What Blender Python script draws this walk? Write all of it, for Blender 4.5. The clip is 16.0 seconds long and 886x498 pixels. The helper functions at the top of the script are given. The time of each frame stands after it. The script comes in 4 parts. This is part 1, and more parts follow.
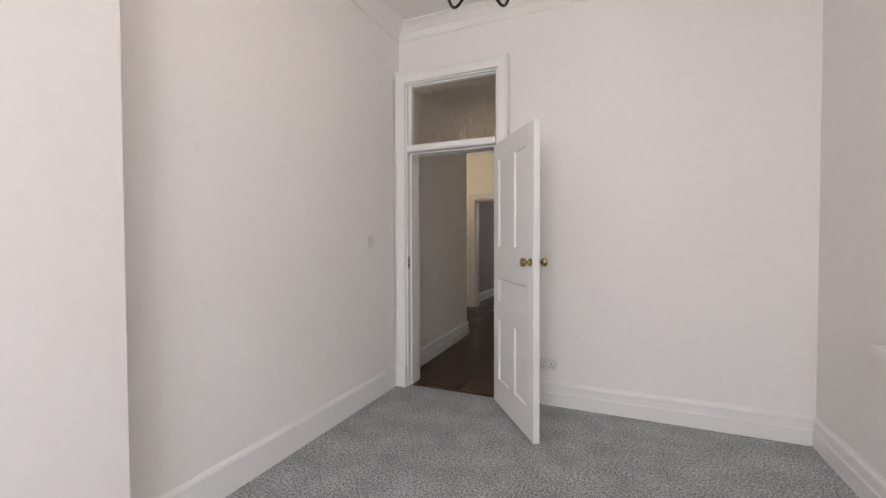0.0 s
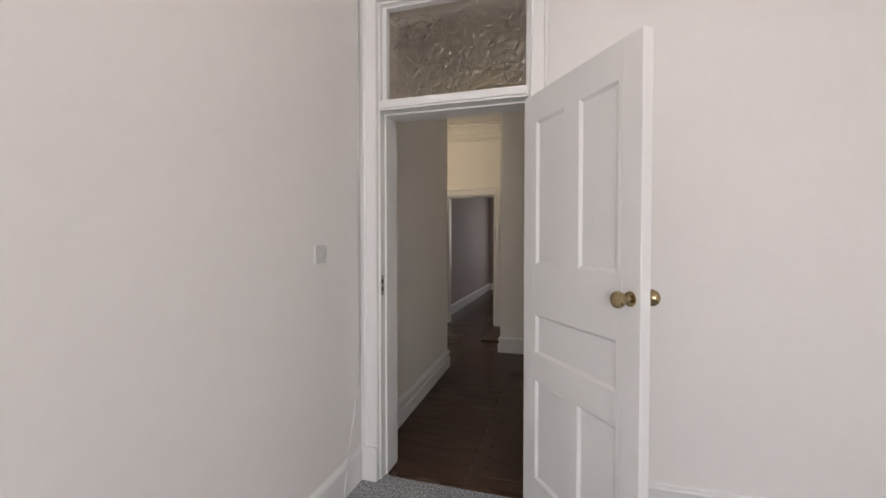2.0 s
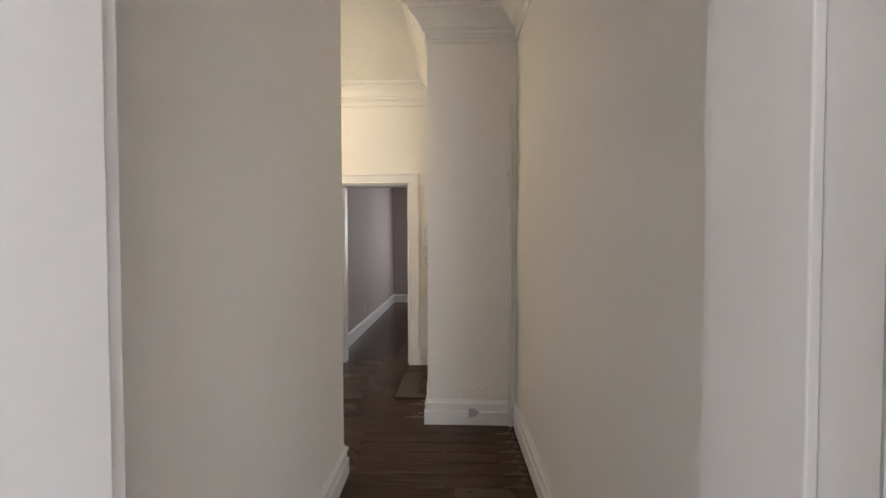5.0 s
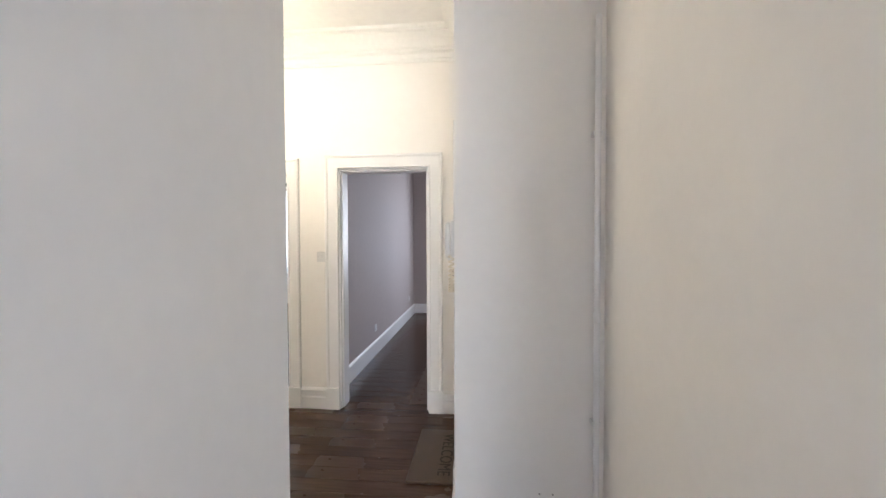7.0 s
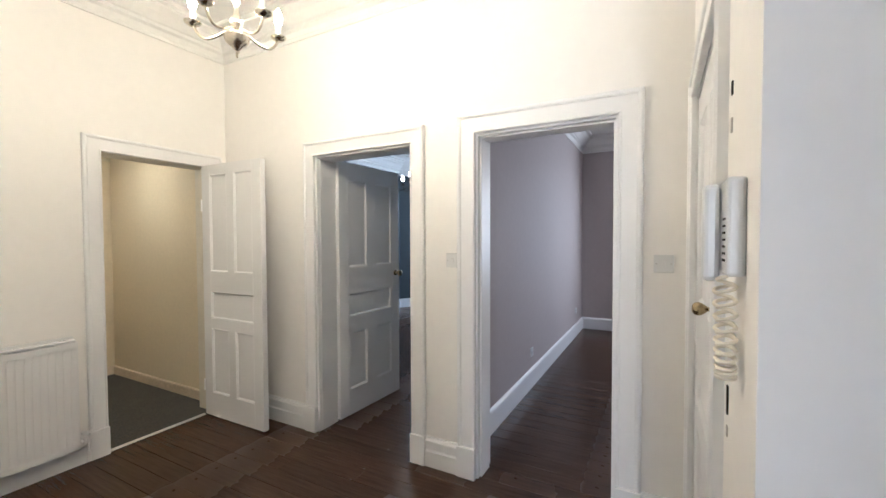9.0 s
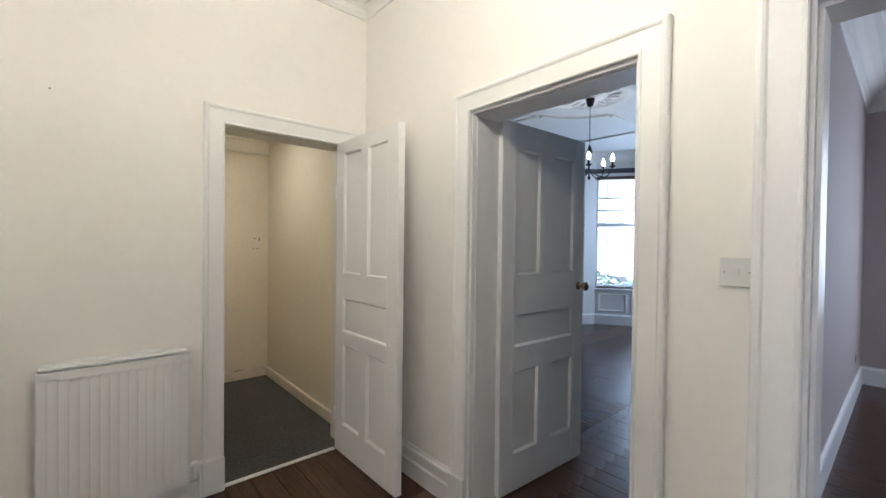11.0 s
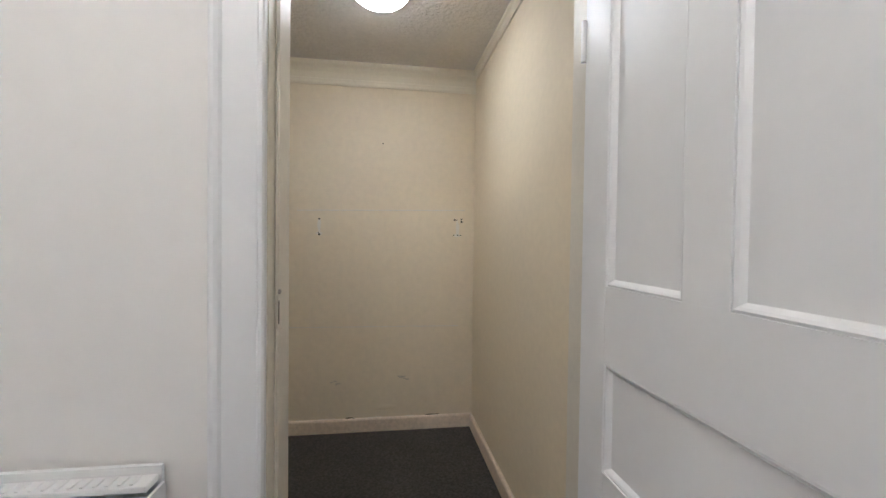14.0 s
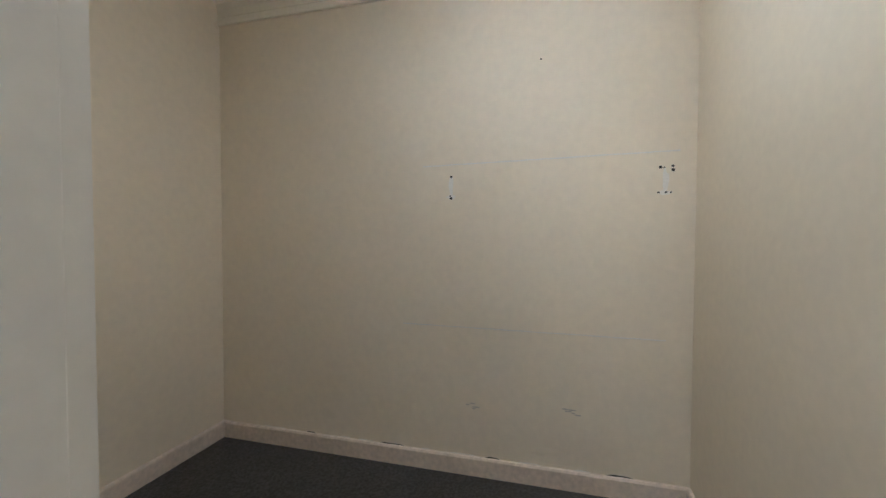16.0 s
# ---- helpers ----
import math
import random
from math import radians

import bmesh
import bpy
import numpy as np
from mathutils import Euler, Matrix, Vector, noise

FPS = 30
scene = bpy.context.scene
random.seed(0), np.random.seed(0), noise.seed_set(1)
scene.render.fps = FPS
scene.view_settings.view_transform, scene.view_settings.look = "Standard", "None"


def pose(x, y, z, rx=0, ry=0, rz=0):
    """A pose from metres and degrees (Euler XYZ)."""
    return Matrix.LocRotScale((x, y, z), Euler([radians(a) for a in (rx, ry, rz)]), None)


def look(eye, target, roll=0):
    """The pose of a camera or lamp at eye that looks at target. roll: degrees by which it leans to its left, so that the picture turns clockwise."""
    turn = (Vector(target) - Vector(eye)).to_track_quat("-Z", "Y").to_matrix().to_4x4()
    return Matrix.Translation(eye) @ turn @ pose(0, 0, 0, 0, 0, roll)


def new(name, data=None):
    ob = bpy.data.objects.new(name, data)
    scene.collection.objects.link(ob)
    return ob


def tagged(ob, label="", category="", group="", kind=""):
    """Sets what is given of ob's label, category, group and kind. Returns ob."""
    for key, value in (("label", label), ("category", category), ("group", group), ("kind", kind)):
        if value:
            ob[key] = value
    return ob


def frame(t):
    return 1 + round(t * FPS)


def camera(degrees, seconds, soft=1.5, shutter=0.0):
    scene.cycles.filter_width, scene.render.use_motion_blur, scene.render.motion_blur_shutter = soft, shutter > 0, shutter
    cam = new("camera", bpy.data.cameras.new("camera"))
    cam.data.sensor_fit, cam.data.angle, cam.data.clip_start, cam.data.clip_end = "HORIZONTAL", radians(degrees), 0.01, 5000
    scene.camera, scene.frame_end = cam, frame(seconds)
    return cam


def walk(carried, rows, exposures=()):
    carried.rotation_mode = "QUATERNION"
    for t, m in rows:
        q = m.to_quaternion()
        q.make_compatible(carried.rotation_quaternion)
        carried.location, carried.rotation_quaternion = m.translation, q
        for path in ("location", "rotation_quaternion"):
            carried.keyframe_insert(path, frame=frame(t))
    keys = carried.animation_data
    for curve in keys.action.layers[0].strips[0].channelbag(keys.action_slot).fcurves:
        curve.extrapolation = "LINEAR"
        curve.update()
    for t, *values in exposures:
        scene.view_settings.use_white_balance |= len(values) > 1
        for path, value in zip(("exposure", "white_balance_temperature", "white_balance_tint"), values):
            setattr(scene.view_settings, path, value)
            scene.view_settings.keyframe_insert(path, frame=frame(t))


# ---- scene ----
cam = camera(94.6, 16.0)
PATH = [
    (0, (0.303, 0.835, 1.289), (-0.497, 2.668, 1.244), -0.2),
    (0.5, (0.099, 1.074, 1.307), (-0.668, 2.92, 1.259), 0.0),
    (1, (-0.088, 1.34, 1.316), (-0.789, 3.212, 1.268), -0.0),
    (1.5, (-0.249, 1.633, 1.334), (-0.893, 3.526, 1.286), 0.0),
    (2, (-0.425, 1.917, 1.344), (-1.002, 3.831, 1.299), 0.0),
    (2.5, (-0.556, 2.202, 1.349), (-1.052, 4.139, 1.311), 0.0),
    (3, (-0.671, 2.496, 1.374), (-1.061, 4.457, 1.332), -0.1),
    (3.5, (-0.765, 2.773, 1.388), (-1.071, 4.75, 1.346), 0.5),
    (4, (-0.86, 3.064, 1.393), (-1.053, 5.055, 1.353), 0.4),
    (4.2, (-0.88, 3.18, 1.396), (-1.03, 5.174, 1.354), 0.3),
    (6.3, (-0.977, 4.463, 1.457), (-1.033, 6.462, 1.402), -0.2),
    (6.5, (-0.982, 4.582, 1.456), (-1.073, 6.579, 1.404), -0.1),
    (7, (-1.038, 4.891, 1.457), (-1.238, 6.88, 1.403), -0.2),
    (7.5, (-1.076, 5.207, 1.438), (-1.425, 7.176, 1.388), -0.2),
    (8, (-1.114, 5.509, 1.441), (-1.651, 7.435, 1.39), -0.2),
    (8.5, (-1.193, 5.787, 1.44), (-1.943, 7.64, 1.389), -0.2),
    (8.7, (-1.231, 5.895, 1.442), (-2.062, 7.713, 1.388), -0.2),
    (10.8, (-1.979, 6.72, 1.376), (-3.437, 8.089, 1.346), 0.5),
    (11, (-2.074, 6.797, 1.375), (-3.581, 8.111, 1.347), 0.7),
    (11.5, (-2.335, 6.981, 1.372), (-3.963, 8.142, 1.338), 0.8),
    (12, (-2.622, 7.154, 1.353), (-4.356, 8.15, 1.317), 0.6),
    (12.5, (-2.884, 7.322, 1.331), (-4.708, 8.143, 1.295), 0.7),
    (13, (-3.172, 7.451, 1.311), (-5.065, 8.096, 1.274), 0.5),
    (13.5, (-3.453, 7.532, 1.286), (-5.397, 7.998, 1.249), 0.6),
    (14, (-3.71, 7.601, 1.258), (-5.69, 7.886, 1.219), 0.7),
    (14.5, (-3.97, 7.659, 1.219), (-5.967, 7.758, 1.177), 0.6),
    (15, (-4.213, 7.68, 1.174), (-6.21, 7.581, 1.131), 0.6),
    (15.5, (-4.405, 7.679, 1.137), (-6.379, 7.362, 1.087), 0.5),
    (16, (-4.567, 7.649, 1.113), (-6.497, 7.128, 1.053), 0.2),
]
EXPOSURE = [
    (0.0, 0.02, 6250, 12), (1.5, 0.05, 6250, 12), (3.0, 0.28, 6250, 12), (4.2, 0.68, 6300, 11), (5.2, 1.25, 5800, 10), (6.3, 1.72, 5250, 10), (7.0, 1.88, 5250, 10), (8.0, 1.95, 5150, 9),
    (8.7, 1.89, 5080, 9), (10.8, 1.62, 4900, 8), (12.0, 1.47, 4900, 9), (13.0, 1.48, 4830, 10), (14.0, 1.74, 4560, 13), (14.5, 1.80, 4600, 12), (15.0, 1.92, 4600, 12), (15.5, 1.92, 4330, 11), (16.0, 1.92, 4230, 12),
]
walk(cam, [(t, look(e, g, r)) for t, e, g, r in PATH], EXPOSURE)

# strengths of the lamps and of the daylight in the windows
BEDROOM_DAY, ROOM_A_DAY, ROOM_B_DAY = 64, 14, 26
HALL_BULB, ROOM_B_BULB, BED_BULB, CLOSET_LAMP = 150, 45, 74, 18.5

# ---- world, sun, large lights ----
world = bpy.data.worlds.new("sky")
scene.world = world
world.use_nodes = True
wn = world.node_tree
sky = wn.nodes.new("ShaderNodeTexSky")
sky.sky_type = "NISHITA"
sky.sun_disc = False
sky.sun_elevation, sky.sun_rotation = radians(38), radians(200)
wn.nodes["Background"].inputs[1].default_value = 0.15
wn.links.new(sky.outputs[0], wn.nodes["Background"].inputs[0])
sun = new("sun", bpy.data.lights.new("sun", "SUN"))
sun.data.energy, sun.data.angle, sun.data.color = 5.0, radians(12), (1, 0.96, 0.9)
sun.matrix_world = pose(0, 0, 9, 52, 0, -20)


def window_light(name, eye, target, w, h, watts, color=(1.0, 0.95, 0.90)):
    lamp = new(name, bpy.data.lights.new(name, "AREA"))
    lamp.data.shape, lamp.data.size, lamp.data.size_y = "RECTANGLE", w, h
    lamp.data.energy, lamp.data.color = watts, color
    lamp.matrix_world = look(eye, target)
    return lamp


window_light("daylight_bedroom", (0.4, -1.54, 1.7), (-0.9, 3.6, 0.9), 1.5, 1.6, BEDROOM_DAY, (1.0, 0.962, 0.935))
window_light("daylight_room_a", (-0.75, 12.66, 1.65), (-0.9, 10.0, 1.2), 1.2, 1.6, ROOM_A_DAY, (1.0, 0.94, 0.87))
window_light("daylight_bay", (-4.1, 13.95, 1.6), (-4.1, 10.0, 1.0), 2.6, 1.7, ROOM_B_DAY, (0.92, 0.965, 1.0))


# ---- materials ----
def material(name, color, rough=0.6, metal=0.0, var=0.06, scale=6.0, bump=0.0, bump_scale=60.0, spots=0.0, coat=0.0):
    """Paint-like surface with variation at two scales and fine relief."""
    m = bpy.data.materials.new(name)
    m.use_nodes = True
    nt = m.node_tree
    N, L = nt.nodes, nt.links
    b = N["Principled BSDF"]
    b.inputs["Roughness"].default_value, b.inputs["Metallic"].default_value = rough, metal
    b.inputs["Coat Weight"].default_value = coat
    co = N.new("ShaderNodeTexCoord")
    big, fine = N.new("ShaderNodeTexNoise"), N.new("ShaderNodeTexNoise")
    big.inputs["Scale"].default_value, big.inputs["Detail"].default_value = scale * 0.25, 4
    fine.inputs["Scale"].default_value, fine.inputs["Detail"].default_value = scale * 6, 5
    add = N.new("ShaderNodeMath")
    add.operation = "ADD"
    ramp = N.new("ShaderNodeMapRange")
    ramp.inputs[1].default_value, ramp.inputs[2].default_value = 0.7, 1.3
    ramp.inputs[3].default_value, ramp.inputs[4].default_value = 1 - var, 1 + var
    mul = N.new("ShaderNodeVectorMath")
    mul.operation = "SCALE"
    mul.inputs[0].default_value = color
    for n in (big, fine):
        L.new(co.outputs["Object"], n.inputs["Vector"])
    L.new(big.outputs["Fac"], add.inputs[0])
    L.new(fine.outputs["Fac"], add.inputs[1])
    L.new(add.outputs[0], ramp.inputs[0])
    L.new(ramp.outputs[0], mul.inputs["Scale"])
    L.new(mul.outputs[0], b.inputs["Base Color"])
    if bump:
        bn, bu = N.new("ShaderNodeTexNoise"), N.new("ShaderNodeBump")
        bn.inputs["Scale"].default_value, bn.inputs["Detail"].default_value = bump_scale, 4
        bu.inputs["Strength"].default_value, bu.inputs["Distance"].default_value = bump, 0.01
        L.new(co.outputs["Object"], bn.inputs["Vector"])
        L.new(bn.outputs["Fac"], bu.inputs["Height"])
        L.new(bu.outputs[0], b.inputs["Normal"])
    return m


def glow(name, color, strength):
    m = bpy.data.materials.new(name)
    m.use_nodes = True
    b = m.node_tree.nodes["Principled BSDF"]
    b.inputs["Base Color"].default_value = (*color, 1)
    b.inputs["Emission Color"].default_value, b.inputs["Emission Strength"].default_value = (*color, 1), strength
    return m


def glass(name, color, rough, bump, bump_scale):
    m = bpy.data.materials.new(name)
    m.use_nodes = True
    N, L = m.node_tree.nodes, m.node_tree.links
    b = N["Principled BSDF"]
    b.inputs["Base Color"].default_value = (*color, 1)
    b.inputs["Transmission Weight"].default_value, b.inputs["Roughness"].default_value = 1, rough
    b.inputs["IOR"].default_value = 1.45
    if bump:
        co, vo, no = N.new("ShaderNodeTexCoord"), N.new("ShaderNodeTexVoronoi"), N.new("ShaderNodeTexNoise")
        bu, mix = N.new("ShaderNodeBump"), N.new("ShaderNodeVectorMath")
        no.inputs["Scale"].default_value = bump_scale * 0.7
        vo.feature, vo.inputs["Scale"].default_value = "DISTANCE_TO_EDGE", bump_scale
        mix.operation = "MULTIPLY_ADD"
        mix.inputs[1].default_value = (0.08, 0.08, 0.08)
        L.new(co.outputs["Object"], no.inputs["Vector"])
        L.new(no.outputs["Color"], mix.inputs[0])
        L.new(co.outputs["Object"], mix.inputs[2])
        L.new(mix.outputs[0], vo.inputs["Vector"])
        L.new(vo.outputs["Distance"], bu.inputs["Height"])
        bu.inputs["Strength"].default_value, bu.inputs["Distance"].default_value = bump, 0.02
        L.new(bu.outputs[0], b.inputs["Normal"])
    return m


def carpet(name, dark, light, scale):
    m = bpy.data.materials.new(name)
    m.use_nodes = True
    N, L = m.node_tree.nodes, m.node_tree.links
    b = N["Principled BSDF"]
    b.inputs["Roughness"].default_value = 0.95
    b.inputs["Sheen Weight"].default_value = 0.2
    co = N.new("ShaderNodeTexCoord")
    fine, tuft, patch = (N.new("ShaderNodeTexNoise") for _ in range(3))
    for n, s, d in ((fine, scale * 0.42, 5), (tuft, scale * 0.5, 8), (patch, 5, 5)):
        n.inputs["Scale"].default_value, n.inputs["Detail"].default_value = s, d
        L.new(co.outputs["Object"], n.inputs["Vector"])
    tuft.inputs["Roughness"].default_value = 0.78
    ramp = N.new("ShaderNodeValToRGB")
    ramp.color_ramp.elements[0].position, ramp.color_ramp.elements[1].position = 0.415, 0.605
    ramp.color_ramp.elements[0].color, ramp.color_ramp.elements[1].color = (*dark, 1), (*light, 1)
    worn = N.new("ShaderNodeMapRange")
    worn.inputs[1].default_value, worn.inputs[2].default_value = 0.3, 0.7
    worn.inputs[3].default_value, worn.inputs[4].default_value = 0.82, 1.18
    mul, bu = N.new("ShaderNodeVectorMath"), N.new("ShaderNodeBump")
    mul.operation = "SCALE"
    bu.inputs["Strength"].default_value, bu.inputs["Distance"].default_value = 0.3, 0.003
    both = N.new("ShaderNodeMath")
    both.operation, both.inputs[1].default_value = "MULTIPLY_ADD", 0.5
    half = N.new("ShaderNodeMath")
    half.operation, half.inputs[1].default_value = "MULTIPLY", 0.5
    L.new(tuft.outputs["Fac"], half.inputs[0])
    L.new(fine.outputs["Fac"], both.inputs[0])
    L.new(half.outputs[0], both.inputs[2])
    L.new(both.outputs[0], ramp.inputs[0])
    L.new(patch.outputs["Fac"], worn.inputs[0])
    L.new(ramp.outputs[0], mul.inputs[0])
    L.new(worn.outputs[0], mul.inputs["Scale"])
    L.new(mul.outputs[0], b.inputs["Base Color"])
    L.new(tuft.outputs["Fac"], bu.inputs["Height"])
    L.new(bu.outputs[0], b.inputs["Normal"])
    return m


def stained_boards(name):
    """Dark stained softwood boards: grain along x, each board its own shade, worn patches."""
    m = bpy.data.materials.new(name)
    m.use_nodes = True
    N, L = m.node_tree.nodes, m.node_tree.links
    b = N["Principled BSDF"]
    b.inputs["Specular IOR Level"].default_value = 0.2
    co, info, mp = N.new("ShaderNodeTexCoord"), N.new("ShaderNodeObjectInfo"), N.new("ShaderNodeMapping")
    shift = N.new("ShaderNodeCombineXYZ")
    k = N.new("ShaderNodeMath")
    k.operation, k.inputs[1].default_value = "MULTIPLY", 40
    L.new(info.outputs["Random"], k.inputs[0])
    L.new(k.outputs[0], shift.inputs[0])
    L.new(k.outputs[0], shift.inputs[2])
    L.new(shift.outputs[0], mp.inputs["Location"])
    mp.inputs["Scale"].default_value = (0.9, 14, 14)
    L.new(co.outputs["Object"], mp.inputs["Vector"])
    grain, wear = N.new("ShaderNodeTexNoise"), N.new("ShaderNodeTexNoise")
    grain.inputs["Scale"].default_value, grain.inputs["Detail"].default_value, grain.inputs["Roughness"].default_value = 4, 8, 0.65
    wear.inputs["Scale"].default_value, wear.inputs["Detail"].default_value = 1.7, 4
    L.new(mp.outputs[0], grain.inputs["Vector"])
    L.new(co.outputs["Object"], wear.inputs["Vector"])
    ramp = N.new("ShaderNodeValToRGB")
    ramp.color_ramp.elements[0].position, ramp.color_ramp.elements[1].position = 0.3, 0.75
    ramp.color_ramp.elements[0].color, ramp.color_ramp.elements[1].color = (0.040, 0.0225, 0.0148, 1), (0.086, 0.0495, 0.032, 1)
    shade = N.new("ShaderNodeMapRange")
    shade.inputs[3].default_value, shade.inputs[4].default_value = 0.90, 1.11
    L.new(info.outputs["Random"], shade.inputs[0])
    mul = N.new("ShaderNodeVectorMath")
    mul.operation = "SCALE"
    L.new(grain.outputs["Fac"], ramp.inputs[0])
    L.new(ramp.outputs[0], mul.inputs[0])
    L.new(shade.outputs[0], mul.inputs["Scale"])
    # worn lighter drifts, and small pale scratches along the grain
    worn, scuffed = N.new("ShaderNodeMapRange"), N.new("ShaderNodeMix")
    worn.inputs[1].default_value, worn.inputs[2].default_value = 0.48, 0.72
    worn.inputs[3].default_value, worn.inputs[4].default_value = 0.0, 0.35
    scuffed.data_type = "RGBA"
    scuffed.inputs[7].default_value = (0.105, 0.064, 0.042, 1)
    L.new(wear.outputs["Fac"], worn.inputs[0])
    L.new(worn.outputs[0], scuffed.inputs[0])
    L.new(mul.outputs[0], scuffed.inputs[6])
    smp, scratch, thin, pale = N.new("ShaderNodeMapping"), N.new("ShaderNodeTexNoise"), N.new("ShaderNodeMapRange"), N.new("ShaderNodeMix")
    smp.inputs["Scale"].default_value = (9, 60, 60)
    scratch.inputs["Scale"].default_value, scratch.inputs["Detail"].default_value = 1.0, 3
    thin.inputs[1].default_value, thin.inputs[2].default_value = 0.70, 0.80
    thin.inputs[4].default_value = 0.12
    pale.data_type = "RGBA"
    pale.inputs[7].default_value = (0.20, 0.14, 0.10, 1)
    L.new(co.outputs["Object"], smp.inputs["Vector"])
    L.new(smp.outputs[0], scratch.inputs["Vector"])
    L.new(scratch.outputs["Fac"], thin.inputs[0])
    L.new(thin.outputs[0], pale.inputs[0])
    L.new(scuffed.outputs[2], pale.inputs[6])
    L.new(pale.outputs[2], b.inputs["Base Color"])
    ro = N.new("ShaderNodeMapRange")
    ro.inputs[1].default_value, ro.inputs[2].default_value = 0.3, 0.7
    ro.inputs[3].default_value, ro.inputs[4].default_value = 0.21, 0.31
    L.new(wear.outputs["Fac"], ro.inputs[0])
    L.new(ro.outputs[0], b.inputs["Roughness"])
    bu = N.new("ShaderNodeBump")
    bu.inputs["Strength"].default_value, bu.inputs["Distance"].default_value = 0.05, 0.002
    L.new(grain.outputs["Fac"], bu.inputs["Height"])
    L.new(bu.outputs[0], b.inputs["Normal"])
    return m


PAINT_BED = material("bedroom_emulsion", (0.84, 0.815, 0.80), 0.75, var=0.015, scale=3, bump=0.012, bump_scale=35)
PAINT_HALL = material("hall_emulsion", (0.86, 0.836, 0.80), 0.7, var=0.015, scale=3, bump=0.012, bump_scale=30)
PAINT_CLOSET = material("closet_emulsion", (0.785, 0.69, 0.505), 0.72, var=0.04, scale=5, bump=0.045, bump_scale=9)
PAINT_COVE = material("coving_emulsion", (0.83, 0.765, 0.61), 0.7, var=0.04, scale=9, bump=0.05)
PAINT_TAUPE = material("taupe_emulsion", (0.46, 0.405, 0.388), 0.75, var=0.03, scale=3, bump=0.05)
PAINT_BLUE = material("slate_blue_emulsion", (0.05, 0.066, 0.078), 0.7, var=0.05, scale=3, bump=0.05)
CEILING = material("ceiling_white", (0.82, 0.81, 0.79), 0.85, var=0.03, scale=3, bump=0.05)
STIPPLE = material("stippled_ceiling", (0.74, 0.70, 0.64), 0.85, var=0.06, scale=8, bump=1.0, bump_scale=46)
PLASTER = material("plaster_white", (0.82, 0.81, 0.78), 0.7, var=0.03, scale=5)
GLOSS = material("white_gloss_paint", (0.82, 0.815, 0.81), 0.40, var=0.012, scale=7, bump=0.012, bump_scale=22)
GLOSS_CREAM = material("cream_gloss_paint", (0.72, 0.61, 0.47), 0.45, var=0.16, scale=8, bump=0.06, bump_scale=22)
CREAM_JAMB = material("old_cream_gloss", (0.75, 0.70, 0.59), 0.45, var=0.04, scale=9, bump=0.06, bump_scale=18)
PLASTIC = material("white_plastic", (0.70, 0.70, 0.69), 0.32, var=0.01)
BRASS = material("aged_brass", (0.47, 0.37, 0.21), 0.22, metal=1, var=0.25, scale=20)
SILVER = material("satin_nickel", (0.68, 0.63, 0.52), 0.22, metal=1, var=0.1, scale=20)
IRON = material("dark_iron", (0.03, 0.028, 0.026), 0.45, metal=0.8, var=0.1, scale=20)
STEEL = material("worn_steel", (0.45, 0.43, 0.4), 0.4, metal=1, var=0.2, scale=30)
DARK = material("dark_gap", (0.02, 0.018, 0.015), 0.9, var=0.1, scale=20)
FILLER = material("wall_filler", (0.80, 0.755, 0.65), 0.9, var=0.06, scale=20, bump=0.3)
LAVENDER = material("torn_paper", (0.47, 0.44, 0.50), 0.85, var=0.15, scale=30, bump=0.3)
COIR = carpet("coir", (0.03, 0.018, 0.010), (0.085, 0.052, 0.028), 420)
MATPRINT = material("black_print", (0.015, 0.012, 0.01), 0.95, var=0.2, scale=60)
CARPET = carpet("grey_carpet", (0.085, 0.091, 0.100), (0.60, 0.615, 0.635), 210)
CARPET_DARK = carpet("dark_carpet", (0.012, 0.0122, 0.0115), (0.062, 0.057, 0.047), 170)
BOARDS = stained_boards("stained_boards")
SUBFLOOR = material("subfloor", (0.012, 0.008, 0.006), 0.9, var=0.1)
RIPPLE = glass("rippled_glass", (0.82, 0.76, 0.68), 0.14, 0.8, 19)
PANE = glass("window_glass", (1, 1, 1), 0.0, 0, 1)
BULB = glow("lit_bulb", (1.0, 0.775, 0.49), HALL_BULB)
BULB_B = glow("lit_bulb_cool", (1.0, 0.82, 0.62), ROOM_B_BULB)
BULB_BED = glow("lit_bulb_bedroom", (1.0, 0.755, 0.53), BED_BULB)
DIFFUSER = glow("lit_diffuser", (1.0, 0.82, 0.57), CLOSET_LAMP)


# ---- mesh helpers ----
def part(name, bm, mat, parent=None, label="", smooth=False):
    me = bpy.data.meshes.new(name)
    bmesh.ops.recalc_face_normals(bm, faces=bm.faces)
    bm.to_mesh(me)
    bm.free()
    for mm in mat if isinstance(mat, (list, tuple)) else [mat]:
        me.materials.append(mm)
    if smooth:
        me.shade_smooth()
        me.set_sharp_from_angle(angle=radians(40))
    ob = new(name, me)
    if parent:
        ob.parent = parent
    if label:
        ob["label"] = label
    return ob


def thing(name, m, label, category, group="", kind=""):
    ob = new(name)
    ob.empty_display_size = 0.05
    ob.matrix_world = m
    return tagged(ob, label, category, group, kind)


